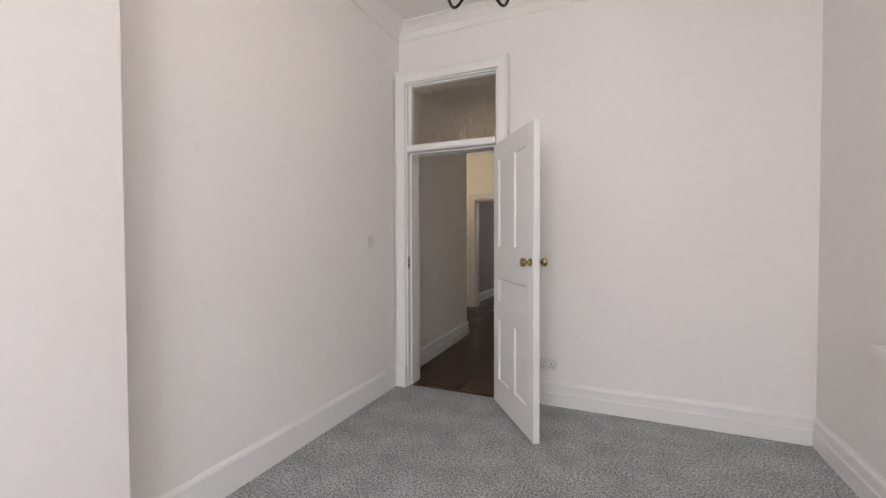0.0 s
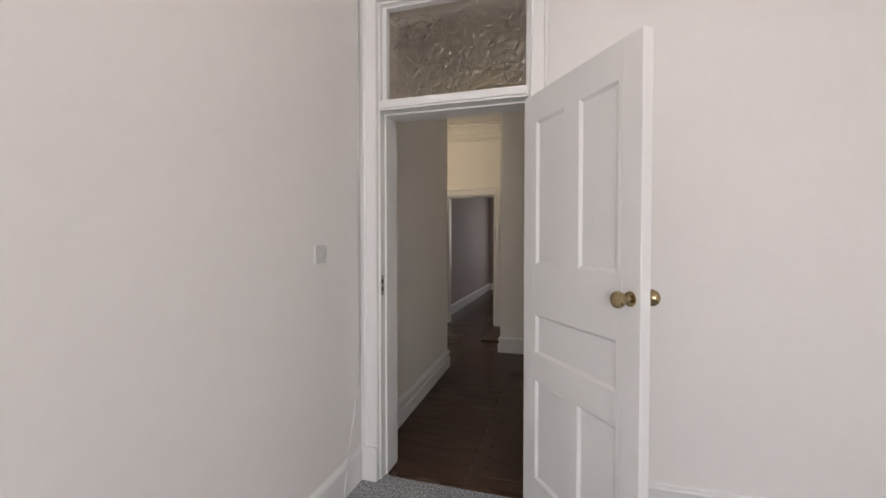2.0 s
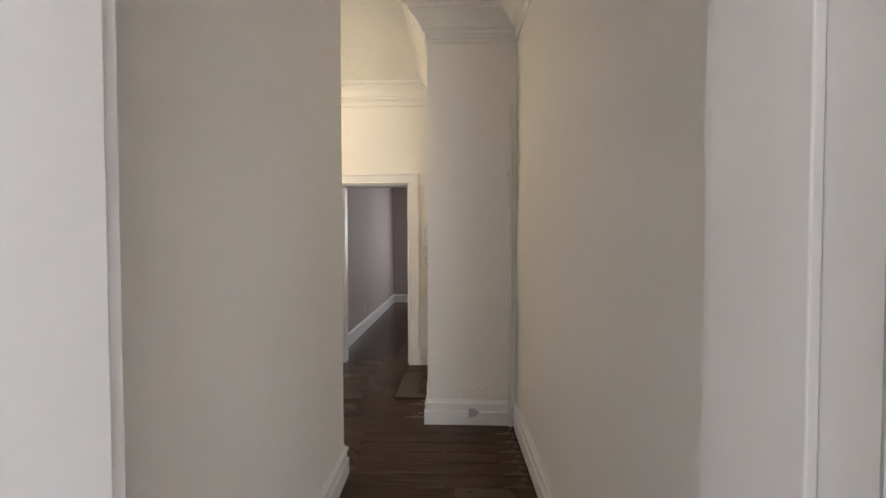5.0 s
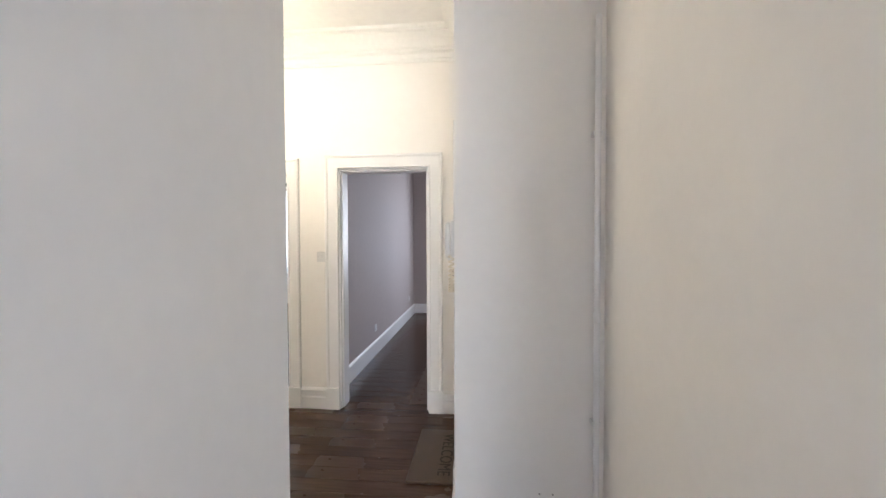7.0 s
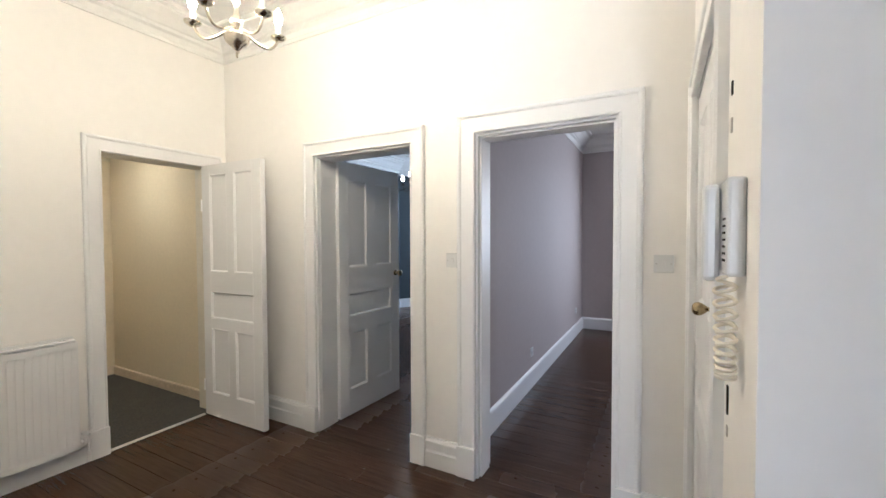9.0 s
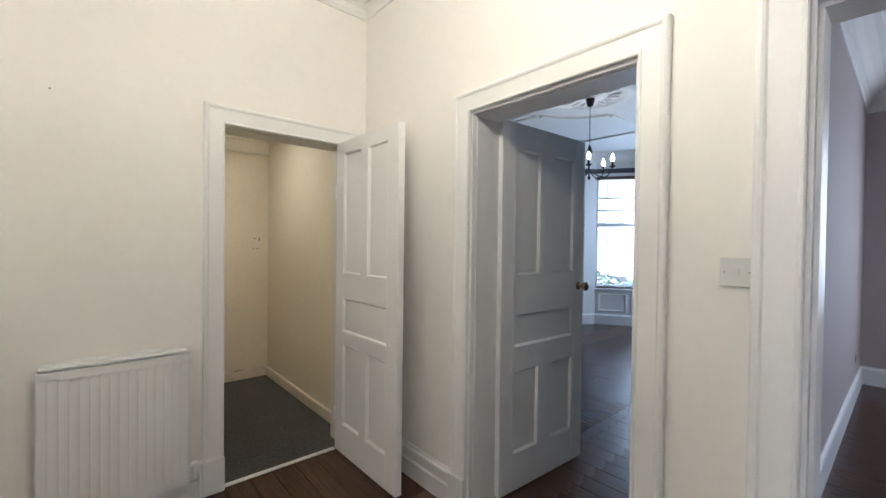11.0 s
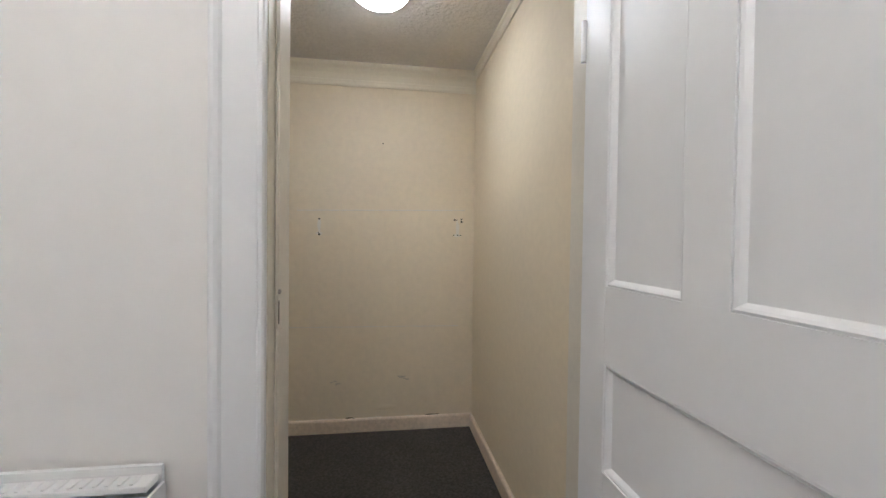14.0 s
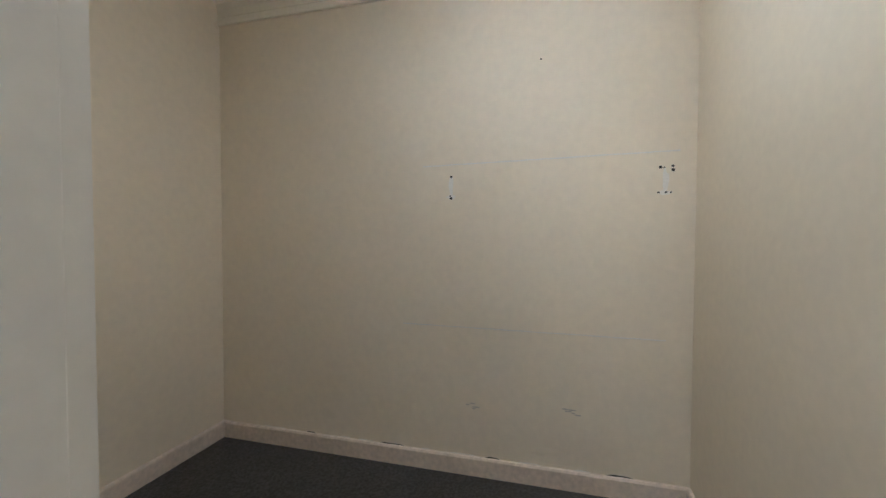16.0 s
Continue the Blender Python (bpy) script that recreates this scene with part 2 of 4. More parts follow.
def box(bm, x0, x1, y0, y1, z0, z1, bevel=0.0, mat=0):
    vs = [bm.verts.new(p) for p in ((x0, y0, z0), (x1, y0, z0), (x1, y1, z0), (x0, y1, z0), (x0, y0, z1), (x1, y0, z1), (x1, y1, z1), (x0, y1, z1))]
    fs = [bm.faces.new([vs[i] for i in q]) for q in ((3, 2, 1, 0), (4, 5, 6, 7), (0, 1, 5, 4), (1, 2, 6, 5), (2, 3, 7, 6), (3, 0, 4, 7))]
    for f in fs:
        f.material_index = mat
    if bevel:
        es = list({e for f in fs for e in f.edges})
        bmesh.ops.bevel(bm, geom=es, offset=bevel, segments=2, affect="EDGES", profile=0.5)
    return bm


def boxed(*a, **k):
    return box(bmesh.new(), *a, **k)


def lathe(profile, steps=24, m=None):
    """Turn a list of (radius, height) about z."""
    bm = bmesh.new()
    rings = []
    for r, z in profile:
        rings.append([bm.verts.new((max(r, 1e-4) * math.cos(2 * math.pi * i / steps), max(r, 1e-4) * math.sin(2 * math.pi * i / steps), z)) for i in range(steps)])
    for a, b in zip(rings, rings[1:]):
        for i in range(steps):
            bm.faces.new((a[i], a[(i + 1) % steps], b[(i + 1) % steps], b[i]))
    bm.faces.new(rings[0][::-1])
    bm.faces.new(rings[-1])
    if m is not None:
        bm.transform(m)
    return bm


def tube(points, radius, steps=8):
    """A round bar through the points."""
    bm = bmesh.new()
    rings = []
    P = [Vector(p) for p in points]
    for i, p in enumerate(P):
        d = (P[min(i + 1, len(P) - 1)] - P[max(i - 1, 0)]).normalized()
        q = d.to_track_quat("Z", "Y")
        rings.append([bm.verts.new(p + q @ Vector((radius * math.cos(2 * math.pi * k / steps), radius * math.sin(2 * math.pi * k / steps), 0))) for k in range(steps)])
    for a, b in zip(rings, rings[1:]):
        best = min(range(steps), key=lambda s: (a[0].co - b[s].co).length)
        for k in range(steps):
            bm.faces.new((a[k], a[(k + 1) % steps], b[(k + 1 + best) % steps], b[(k + best) % steps]))
    bm.faces.new(rings[0][::-1])
    bm.faces.new(rings[-1])
    return bm


def sweep(path, profile, m=None, closed=False):
    """Mitred moulding: path of (x, y), profile of (offset to the left of the path, height)."""
    bm = bmesh.new()
    P = [Vector(p) for p in path]
    n = len(P)
    rows = []
    for i in range(n):
        prev = P[i - 1] if closed or i else None
        nxt = P[(i + 1) % n] if closed or i < n - 1 else None
        d0 = (P[i] - prev).normalized() if prev is not None else None
        d1 = (nxt - P[i]).normalized() if nxt is not None else None
        d0 = d1 if d0 is None else d0
        d1 = d0 if d1 is None else d1
        n0, n1 = Vector((-d0.y, d0.x)), Vector((-d1.y, d1.x))
        mit = n0 + n1
        mit = mit / max(mit.dot(n0), 0.2)
        rows.append([bm.verts.new((P[i].x + mit.x * o, P[i].y + mit.y * o, h)) for o, h in profile])
    k = len(profile)
    for i in range(n if closed else n - 1):
        a, b = rows[i], rows[(i + 1) % n]
        for j in range(k):
            bm.faces.new((a[j], b[j], b[(j + 1) % k], a[(j + 1) % k]))
    if not closed:
        bm.faces.new(rows[0])
        bm.faces.new(rows[-1][::-1])
    if m is not None:
        bm.transform(m)
    return bm


def wall(name, a, b, thick, z0, z1, mats, openings=(), label=""):
    """Wall whose room face runs from a to b with the room on the left; openings: (from, to, bottom, top) along it."""
    a, b = Vector(a), Vector(b)
    length = (b - a).length
    us = sorted({0, length, *(u for o in openings for u in o[:2])})
    zs = sorted({z0, z1, *(z for o in openings for z in o[2:])})
    solid = lambda i, j: 0 <= i < len(us) - 1 and 0 <= j < len(zs) - 1 and not any(
        o[0] - 1e-6 <= us[i] and us[i + 1] <= o[1] + 1e-6 and o[2] - 1e-6 <= zs[j] and zs[j + 1] <= o[3] + 1e-6 for o in openings)
    bm = bmesh.new()
    V = {}

    def v(i, j, s):
        if (i, j, s) not in V:
            V[i, j, s] = bm.verts.new((us[i], -s * thick, zs[j]))
        return V[i, j, s]

    for i in range(len(us) - 1):
        for j in range(len(zs) - 1):
            if not solid(i, j):
                continue
            bm.faces.new((v(i, j, 0), v(i, j + 1, 0), v(i + 1, j + 1, 0), v(i + 1, j, 0))).material_index = 0
            bm.faces.new((v(i, j, 1), v(i + 1, j, 1), v(i + 1, j + 1, 1), v(i, j + 1, 1))).material_index = len(mats) - 1
            for di, dj, q in ((-1, 0, ((i, j), (i, j + 1))), (1, 0, ((i + 1, j), (i + 1, j + 1))), (0, -1, ((i, j), (i + 1, j))), (0, 1, ((i, j + 1), (i + 1, j + 1)))):
                if not solid(i + di, j + dj):
                    bm.faces.new((v(*q[0], 0), v(*q[1], 0), v(*q[1], 1), v(*q[0], 1)))
    ang = math.atan2((b - a).y, (b - a).x)
    bm.transform(Matrix.Translation((a.x, a.y, 0)) @ Matrix.Rotation(ang, 4, "Z"))
    ob = part(name, bm, list(mats))
    return tagged(ob, label, "wall", kind="structure")


# ---- large structure ----
TOP = 3.32
wall("wall_bedroom_right", (1.42, -1.6), (1.42, 4.07), 0.3, 0, TOP, [PAINT_BED], (), "white painted plaster bedroom wall")
wall("wall_bedroom_door", (1.72, 4.07), (-1.735, 4.07), 0.15, 0, TOP, [PAINT_BED, PAINT_HALL], [(2.29, 3.17, 0, 2.67)], "white plaster wall with a door and fanlight")
wall("wall_bedroom_left", (-1.535, 4.07), (-1.535, -1.6), 0.2, 0, TOP, [PAINT_BED], label="white painted plaster bedroom wall")
wall("wall_bedroom_back", (-1.735, -1.6), (1.62, -1.6), 0.3, 0, TOP, [PAINT_BED], [(1.335, 2.935, 0.85, 2.55)], "white painted plaster bedroom wall with a window")
tagged(part("chimney_breast", boxed(-1.53, -1.40, -1.0, 1.76, 0, 3.17), PAINT_BED), "shallow white plastered chimney breast", "wall", kind="structure")
wall("wall_passage_right", (-0.433, 4.2), (-0.50, 6.78), 0.15, 0, TOP, [PAINT_HALL], label="cream white painted passage wall")
wall("wall_column", (-0.35, 6.78), (-1.175, 6.78), 0.27, 0, TOP, [PAINT_HALL], label="cream white projecting wall end with a pipe")
wall("wall_front_door", (-1.175, 7.05), (-1.175, 8.25), 0.2, 0, TOP, [PAINT_HALL], [(0.12, 1.02, 0, 2.05)], "white painted wall round the front door")
wall("wall_hall_far_a", (-0.95, 8.25), (-2.46, 8.25), 0.2, 0, TOP, [PAINT_HALL, PAINT_TAUPE], [(0.52, 1.335, 0, 2.065)], "white painted hall wall with an open doorway")
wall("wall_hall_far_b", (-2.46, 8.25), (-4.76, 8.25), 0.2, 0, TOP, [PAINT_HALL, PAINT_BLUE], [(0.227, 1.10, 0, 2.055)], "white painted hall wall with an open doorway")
wall("wall_hall_left", (-4.57, 8.25), (-4.57, 5.70), 0.19, 0, TOP, [PAINT_HALL, PAINT_CLOSET], [(0.115, 0.915, 0, 2.045)], "white painted hall wall with a closet doorway")
wall("wall_hall_near", (-4.57, 6.063), (-1.627, 6.063), 0.15, 0, TOP, [PAINT_HALL], label="white painted hall wall")
wall("wall_passage_left", (-1.627, 5.913), (-1.574, 4.2), 0.15, 0, TOP, [PAINT_HALL], label="white painted passage wall")
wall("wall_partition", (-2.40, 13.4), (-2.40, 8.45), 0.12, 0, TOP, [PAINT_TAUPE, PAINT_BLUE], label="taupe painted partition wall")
wall("wall_room_a_far", (0.5, 12.75), (-2.40, 12.75), 0.3, 0, TOP, [PAINT_TAUPE], [(0.65, 1.85, 0.8, 2.5)], "taupe painted wall with a window")
wall("wall_room_a_right", (0.3, 8.25), (0.3, 12.75), 0.2, 0, TOP, [PAINT_TAUPE], label="taupe painted wall")
wall("wall_room_a_near", (-0.95, 8.45), (0.3, 8.45), 0.1, 0, TOP, [PAINT_TAUPE], label="taupe painted wall")
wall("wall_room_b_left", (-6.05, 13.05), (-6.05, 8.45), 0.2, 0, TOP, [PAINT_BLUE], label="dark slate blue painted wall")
wall("wall_closet_right", (-4.76, 8.20), (-6.62, 8.20), 0.25, 0, TOP, [PAINT_CLOSET, PAINT_BLUE], label="cream painted closet wall")
wall("wall_closet_far", (-6.42, 8.20), (-6.42, 5.69), 0.2, 0, TOP, [PAINT_CLOSET], label="scuffed cream painted closet wall")
wall("wall_closet_left", (-6.42, 5.89), (-4.76, 5.89), 0.15, 0, TOP, [PAINT_CLOSET], label="cream painted closet wall")

for nm, q, z, mm in (("ceiling_bedroom", (-1.7, 1.6, -1.8, 4.12), 3.17, CEILING), ("ceiling_hall", (-4.7, -0.32, 4.14, 8.35), 3.13, CEILING), ("ceiling_room_a", (-2.46, 0.4, 8.36, 12.9), 2.97, CEILING),
                     ("ceiling_room_b", (-6.15, -2.46, 8.36, 14.7), 2.97, CEILING), ("ceiling_closet", (-6.5, -4.72, 5.8, 8.3), 2.385, STIPPLE)):
    tagged(part(nm, boxed(*q, z, z + 0.12), mm), "stippled white closet ceiling" if mm is STIPPLE else "smooth white painted ceiling", "ceiling", kind="structure")

SKIRT = [(0, 0), (0.026, 0), (0.026, 0.098), (0.021, 0.101), (0.017, 0.106), (0.017, 0.148), (0.025, 0.153), (0.023, 0.164), (0.010, 0.173), (0.007, 0.184), (0, 0.184)]
SKIRT_BED = [(0, 0), (0.026, 0), (0.026, 0.098), (0.019, 0.106), (0.019, 0.15), (0.025, 0.157), (0.022, 0.168), (0.009, 0.176), (0.006, 0.184), (0, 0.184)]
SKIRT_PLAIN = [(0, 0), (0.018, 0), (0.018, 0.082), (0.012, 0.09), (0, 0.09)]
SKIRT_TALL = [(0, 0), (0.022, 0), (0.022, 0.155), (0.016, 0.168), (0.006, 0.178), (0, 0.178)]
CORNICE = [(0, -0.235), (0.014, -0.235), (0.018, -0.215), (0.012, -0.205), (0.014, -0.17), (0.035, -0.155), (0.035, -0.135), (0.05, -0.125), (0.085, -0.075), (0.13, -0.045), (0.13, -0.03), (0.165, -0.022), (0.17, 0), (0, 0)]
COVE = [(0, -0.12), (0.012, -0.12), (0.015, -0.10), (0.03, -0.065), (0.065, -0.03), (0.10, -0.015), (0.12, -0.012), (0.12, 0), (0, 0)]
COVE_SMALL = [(0, -0.135), (0.016, -0.135), (0.02, -0.115), (0.013, -0.108), (0.02, -0.07), (0.05, -0.035), (0.075, -0.025), (0.08, 0), (0, 0)]


def run(name, path, profile, mat, label, z=0.0, closed=False):
    return tagged(part(name, sweep(path, profile, Matrix.Translation((0, 0, z)), closed), mat), label, "moulding", kind="structure")


white_sk = "white gloss painted moulded skirting board"
run("baseboard", [(1.42, -1.6), (1.42, 2.98)], SKIRT_BED, GLOSS, white_sk)
run("baseboard", [(1.42, 3.06), (1.42, 4.07), (-0.505, 4.07)], SKIRT_BED, GLOSS, white_sk)
run("baseboard", [(-1.535, 3.985), (-1.535, 1.76), (-1.40, 1.76), (-1.40, -1.0)], SKIRT_TALL, GLOSS, "white painted skirting board on carpet")
run("baseboard", [(-0.433, 4.2), (-0.50, 6.78), (-1.175, 6.78), (-1.175, 7.09)], SKIRT, GLOSS, white_sk)
run("baseboard", [(-1.175, 8.14), (-1.175, 8.25), (-1.38, 8.25)], SKIRT, GLOSS, white_sk)
run("baseboard", [(-2.37, 8.25), (-2.61, 8.25)], SKIRT, GLOSS, white_sk)
run("baseboard", [(-3.652, 8.25), (-4.57, 8.25), (-4.57, 8.222)], SKIRT, GLOSS, white_sk)
run("baseboard", [(-4.57, 7.265), (-4.57, 6.063), (-1.627, 6.063), (-1.574, 4.2)], SKIRT, GLOSS, white_sk)
run("baseboard", [(0.3, 12.75), (-2.40, 12.75), (-2.40, 8.45)], SKIRT_TALL, GLOSS, white_sk)
run("baseboard", [(-6.05, 13.05), (-6.05, 8.45)], SKIRT_TALL, GLOSS, white_sk)
run("baseboard", [(-4.76, 8.20), (-6.42, 8.20), (-6.42, 5.89), (-4.76, 5.89)], SKIRT_PLAIN, GLOSS_CREAM, "scuffed cream painted plain skirting board")
run("cornice_hall", [(-0.433, 4.2), (-0.50, 6.78), (-1.175, 6.78), (-1.175, 8.25), (-4.57, 8.25), (-4.57, 6.063), (-1.627, 6.063), (-1.574, 4.2)], CORNICE, PLASTER, "white moulded plaster cornice", 3.13, True)
run("cornice_bedroom", [(1.42, -1.6), (1.42, 4.07), (-1.535, 4.07), (-1.535, 1.76), (-1.40, 1.76), (-1.40, -1.0), (-1.535, -1.0), (-1.535, -1.6)], COVE, PLASTER, "plain white plaster coving", 3.17, True)
run("cornice_room_a", [(0.3, 8.45), (0.3, 12.75), (-2.40, 12.75), (-2.40, 8.45)], CORNICE, PLASTER, "white moulded plaster cornice", 2.97, True)
COVE_CLOSET = [(0, -0.14), (0.014, -0.14), (0.019, -0.13), (0.019, -0.108), (0.011, -0.10), (0.013, -0.062), (0.026, -0.034), (0.044, -0.022), (0.048, -0.008), (0.048, 0), (0, 0)]
run("cornice_closet", [(-6.42, 8.20), (-6.42, 5.89)], COVE_CLOSET, PAINT_COVE, "shallow cream painted coving", 2.385)
run("cornice_closet", [(-4.76, 8.20), (-6.42, 8.20)], [(o * 0.5, h * 0.4) for o, h in COVE_CLOSET], PAINT_COVE, "narrow cream painted coving", 2.385)

# ---- door casings ----
ARCH = [(0, 0), (0, 0.017), (0.004, 0.022), (0.011, 0.022), (0.016, 0.018), (0.086, 0.0205), (0.092, 0.0265), (0.100, 0.029), (0.108, 0.027), (0.114, 0.021), (0.114, 0)]


def casing(name, m, w, h, depth, mat, label, inner=None, arch=True, back=False, aw=1.0, plinth=0.185, stop_side=1, stop_t=0.013, e=0.012):
    """Door lining with stops, architrave and plinth blocks. m: local x along the wall to the right as seen from the front, y into the wall, origin at the clear opening's foot."""
    t = 0.032
    frame_ob = thing(name, m, label, "door frame", kind="structure")
    bm = bmesh.new()
    box(bm, -t, 0, 0.002, depth - 0.002, 0, h + t)
    box(bm, w, w + t, 0.002, depth - 0.002, 0, h + t)
    box(bm, 0, w, 0.002, depth - 0.002, h, h + t)
    part("door_lining", bm, inner or mat, frame_ob)
    if stop_side:
        y0, y1 = (0.053, depth - 0.02) if stop_side < 0 else (0.03, depth - 0.048)
        bm = bmesh.new()
        for q in ((0.0005, stop_t, y0, y1, 0, h - stop_t), (w - stop_t, w - 0.0005, y0, y1, 0, h - stop_t), (0.0005, w - 0.0005, y0, y1, h - stop_t, h - 0.0005)):
            box(bm, *q, bevel=min(0.002, stop_t * 0.4))
        part("door_stop", bm, inner or mat, frame_ob)
    prof = [(o * aw, p) for o, p in ARCH]
    path = [(-e, plinth), (-e, h + e), (w + e, h + e), (w + e, plinth)]
    if arch:
        R = Matrix(((1, 0, 0, 0), (0, 0, -1, 0), (0, 1, 0, 0), (0, 0, 0, 1)))
        part("architrave", sweep(path, prof, R), mat, frame_ob)
        for x0, x1 in ((-e - 0.118 * aw, -e + 0.002), (w + e - 0.002, w + e + 0.118 * aw)):
            part("plinth_block", boxed(x0, x1, -0.036, 0, 0, plinth, 0.003), mat, frame_ob)
    return frame_ob


# local x runs to the right for somebody who faces the wall
FACE_N = lambda x, y: pose(x, y, 0, 0, 0, 0)
FACE_W = lambda x, y: pose(x, y, 0, 0, 0, 90)
FACE_E = lambda x, y: pose(x, y, 0, 0, 0, -90)
casing("door_frame_taupe_room", FACE_N(-2.25, 8.25), 0.745, 2.03, 0.2, GLOSS, "white painted door casing of the open taupe room", stop_side=1)
casing("door_frame_bay_room", FACE_N(-3.525, 8.25), 0.805, 2.02, 0.2, GLOSS, "white painted door casing of the bay room", stop_side=1, stop_t=0.004, aw=0.9)
cf = casing("door_frame_closet", FACE_W(-4.57, 7.37), 0.73, 2.01, 0.19, GLOSS, "white painted casing of the closet door", CREAM_JAMB, stop_side=-1, aw=0.9, stop_t=0.004, e=0.0015)
for z0, z1 in ((0.0, 1.05), (1.152, 2.005)):
    part("jamb_bead", boxed(0.0005, 0.0075, 0.060, 0.077, z0, z1, 0.003), CREAM_JAMB, cf)
casing("door_frame_front", FACE_E(-1.175, 8.05), 0.84, 2.01, 0.2, GLOSS, "white painted casing of the front door", stop_side=-1, aw=0.7)

# bedroom casing with a fanlight over the door
bf = casing("door_frame_bedroom", FACE_N(-1.41, 3.985), 0.80, 2.63, 0.235, GLOSS, "white painted door casing with a fanlight of rippled glass", stop_side=0, aw=0.75, plinth=0.19)
part("casing_ground", boxed(-0.123, -0.0335, 0.0005, 0.084, 0, 2.752), GLOSS, bf)
part("casing_ground", boxed(0.8335, 0.89, 0.0005, 0.084, 0, 2.752), GLOSS, bf)
part("casing_ground", boxed(-0.0335, 0.8335, 0.0005, 0.084, 2.663, 2.735), GLOSS, bf)
bm = bmesh.new()
box(bm, 0, 0.80, -0.012, 0.215, 2.05, 2.105, 0.004)
box(bm, 0, 0.80, -0.022, -0.012, 2.06, 2.102, 0.003)
part("transom_bar", bm, GLOSS, bf)
bm = bmesh.new()
for q in ((0.0005, 0.026, 2.1055, 2.6295), (0.787, 0.7995, 2.1055, 2.6295)):
    box(bm, q[0], q[1], 0.03, 0.075, q[2], q[3], 0.003)
box(bm, 0.026, 0.787, 0.03, 0.075, 2.618, 2.6295, 0.003)
part("glazing_bead", bm, GLOSS, bf)
fan = part("fanlight_pane", boxed(0.02, 0.79, 0.08, 0.085, 2.1055, 2.6285), RIPPLE, bf, "rippled obscure glass pane")
fan.visible_shadow = False
bm = bmesh.new()
for q in ((0.0005, 0.012, 0.055, 0.20, 0, 2.04), (0.788, 0.7995, 0.055, 0.20, 0, 2.04), (0.0005, 0.7995, 0.055, 0.20, 2.04, 2.0495)):
    box(bm, *q, bevel=0.002)
part("door_stop", bm, GLOSS, bf)
part("strike_plate", boxed(0.0005, 0.003, 0.002, 0.034, 1.035, 1.145, 0.001), STEEL, bf, "painted worn steel strike plate")
part("strike_slot", boxed(0.0025, 0.0045, 0.007, 0.022, 1.102, 1.124), DARK, bf)
part("strike_slot", boxed(0.0025, 0.0045, 0.007, 0.022, 1.058, 1.080), DARK, bf)

# ---- floors ----
tagged(part("floor_bedroom_carpet", boxed(-1.72, 1.6, -1.75, 4.04, -0.05, 0.0), CARPET), "speckled grey loop pile carpet", "carpet", kind="structure")
tagged(part("floor_closet_carpet", boxed(-6.6, -4.60, 5.7, 8.35, -0.05, 0.004), CARPET_DARK), "worn dark grey carpet", "carpet", kind="structure")

# ---- doors ----
def knob_mesh(side):
    m = Matrix.Rotation(radians(90 if side < 0 else -90), 4, "X")
    return lathe([(0.002, 0), (0.026, 0), (0.026, 0.004), (0.012, 0.008), (0.009, 0.014), (0.009, 0.026), (0.017, 0.032), (0.027, 0.042), (0.0295, 0.052), (0.026, 0.061), (0.014, 0.067), (0.002, 0.068)], 24, m)


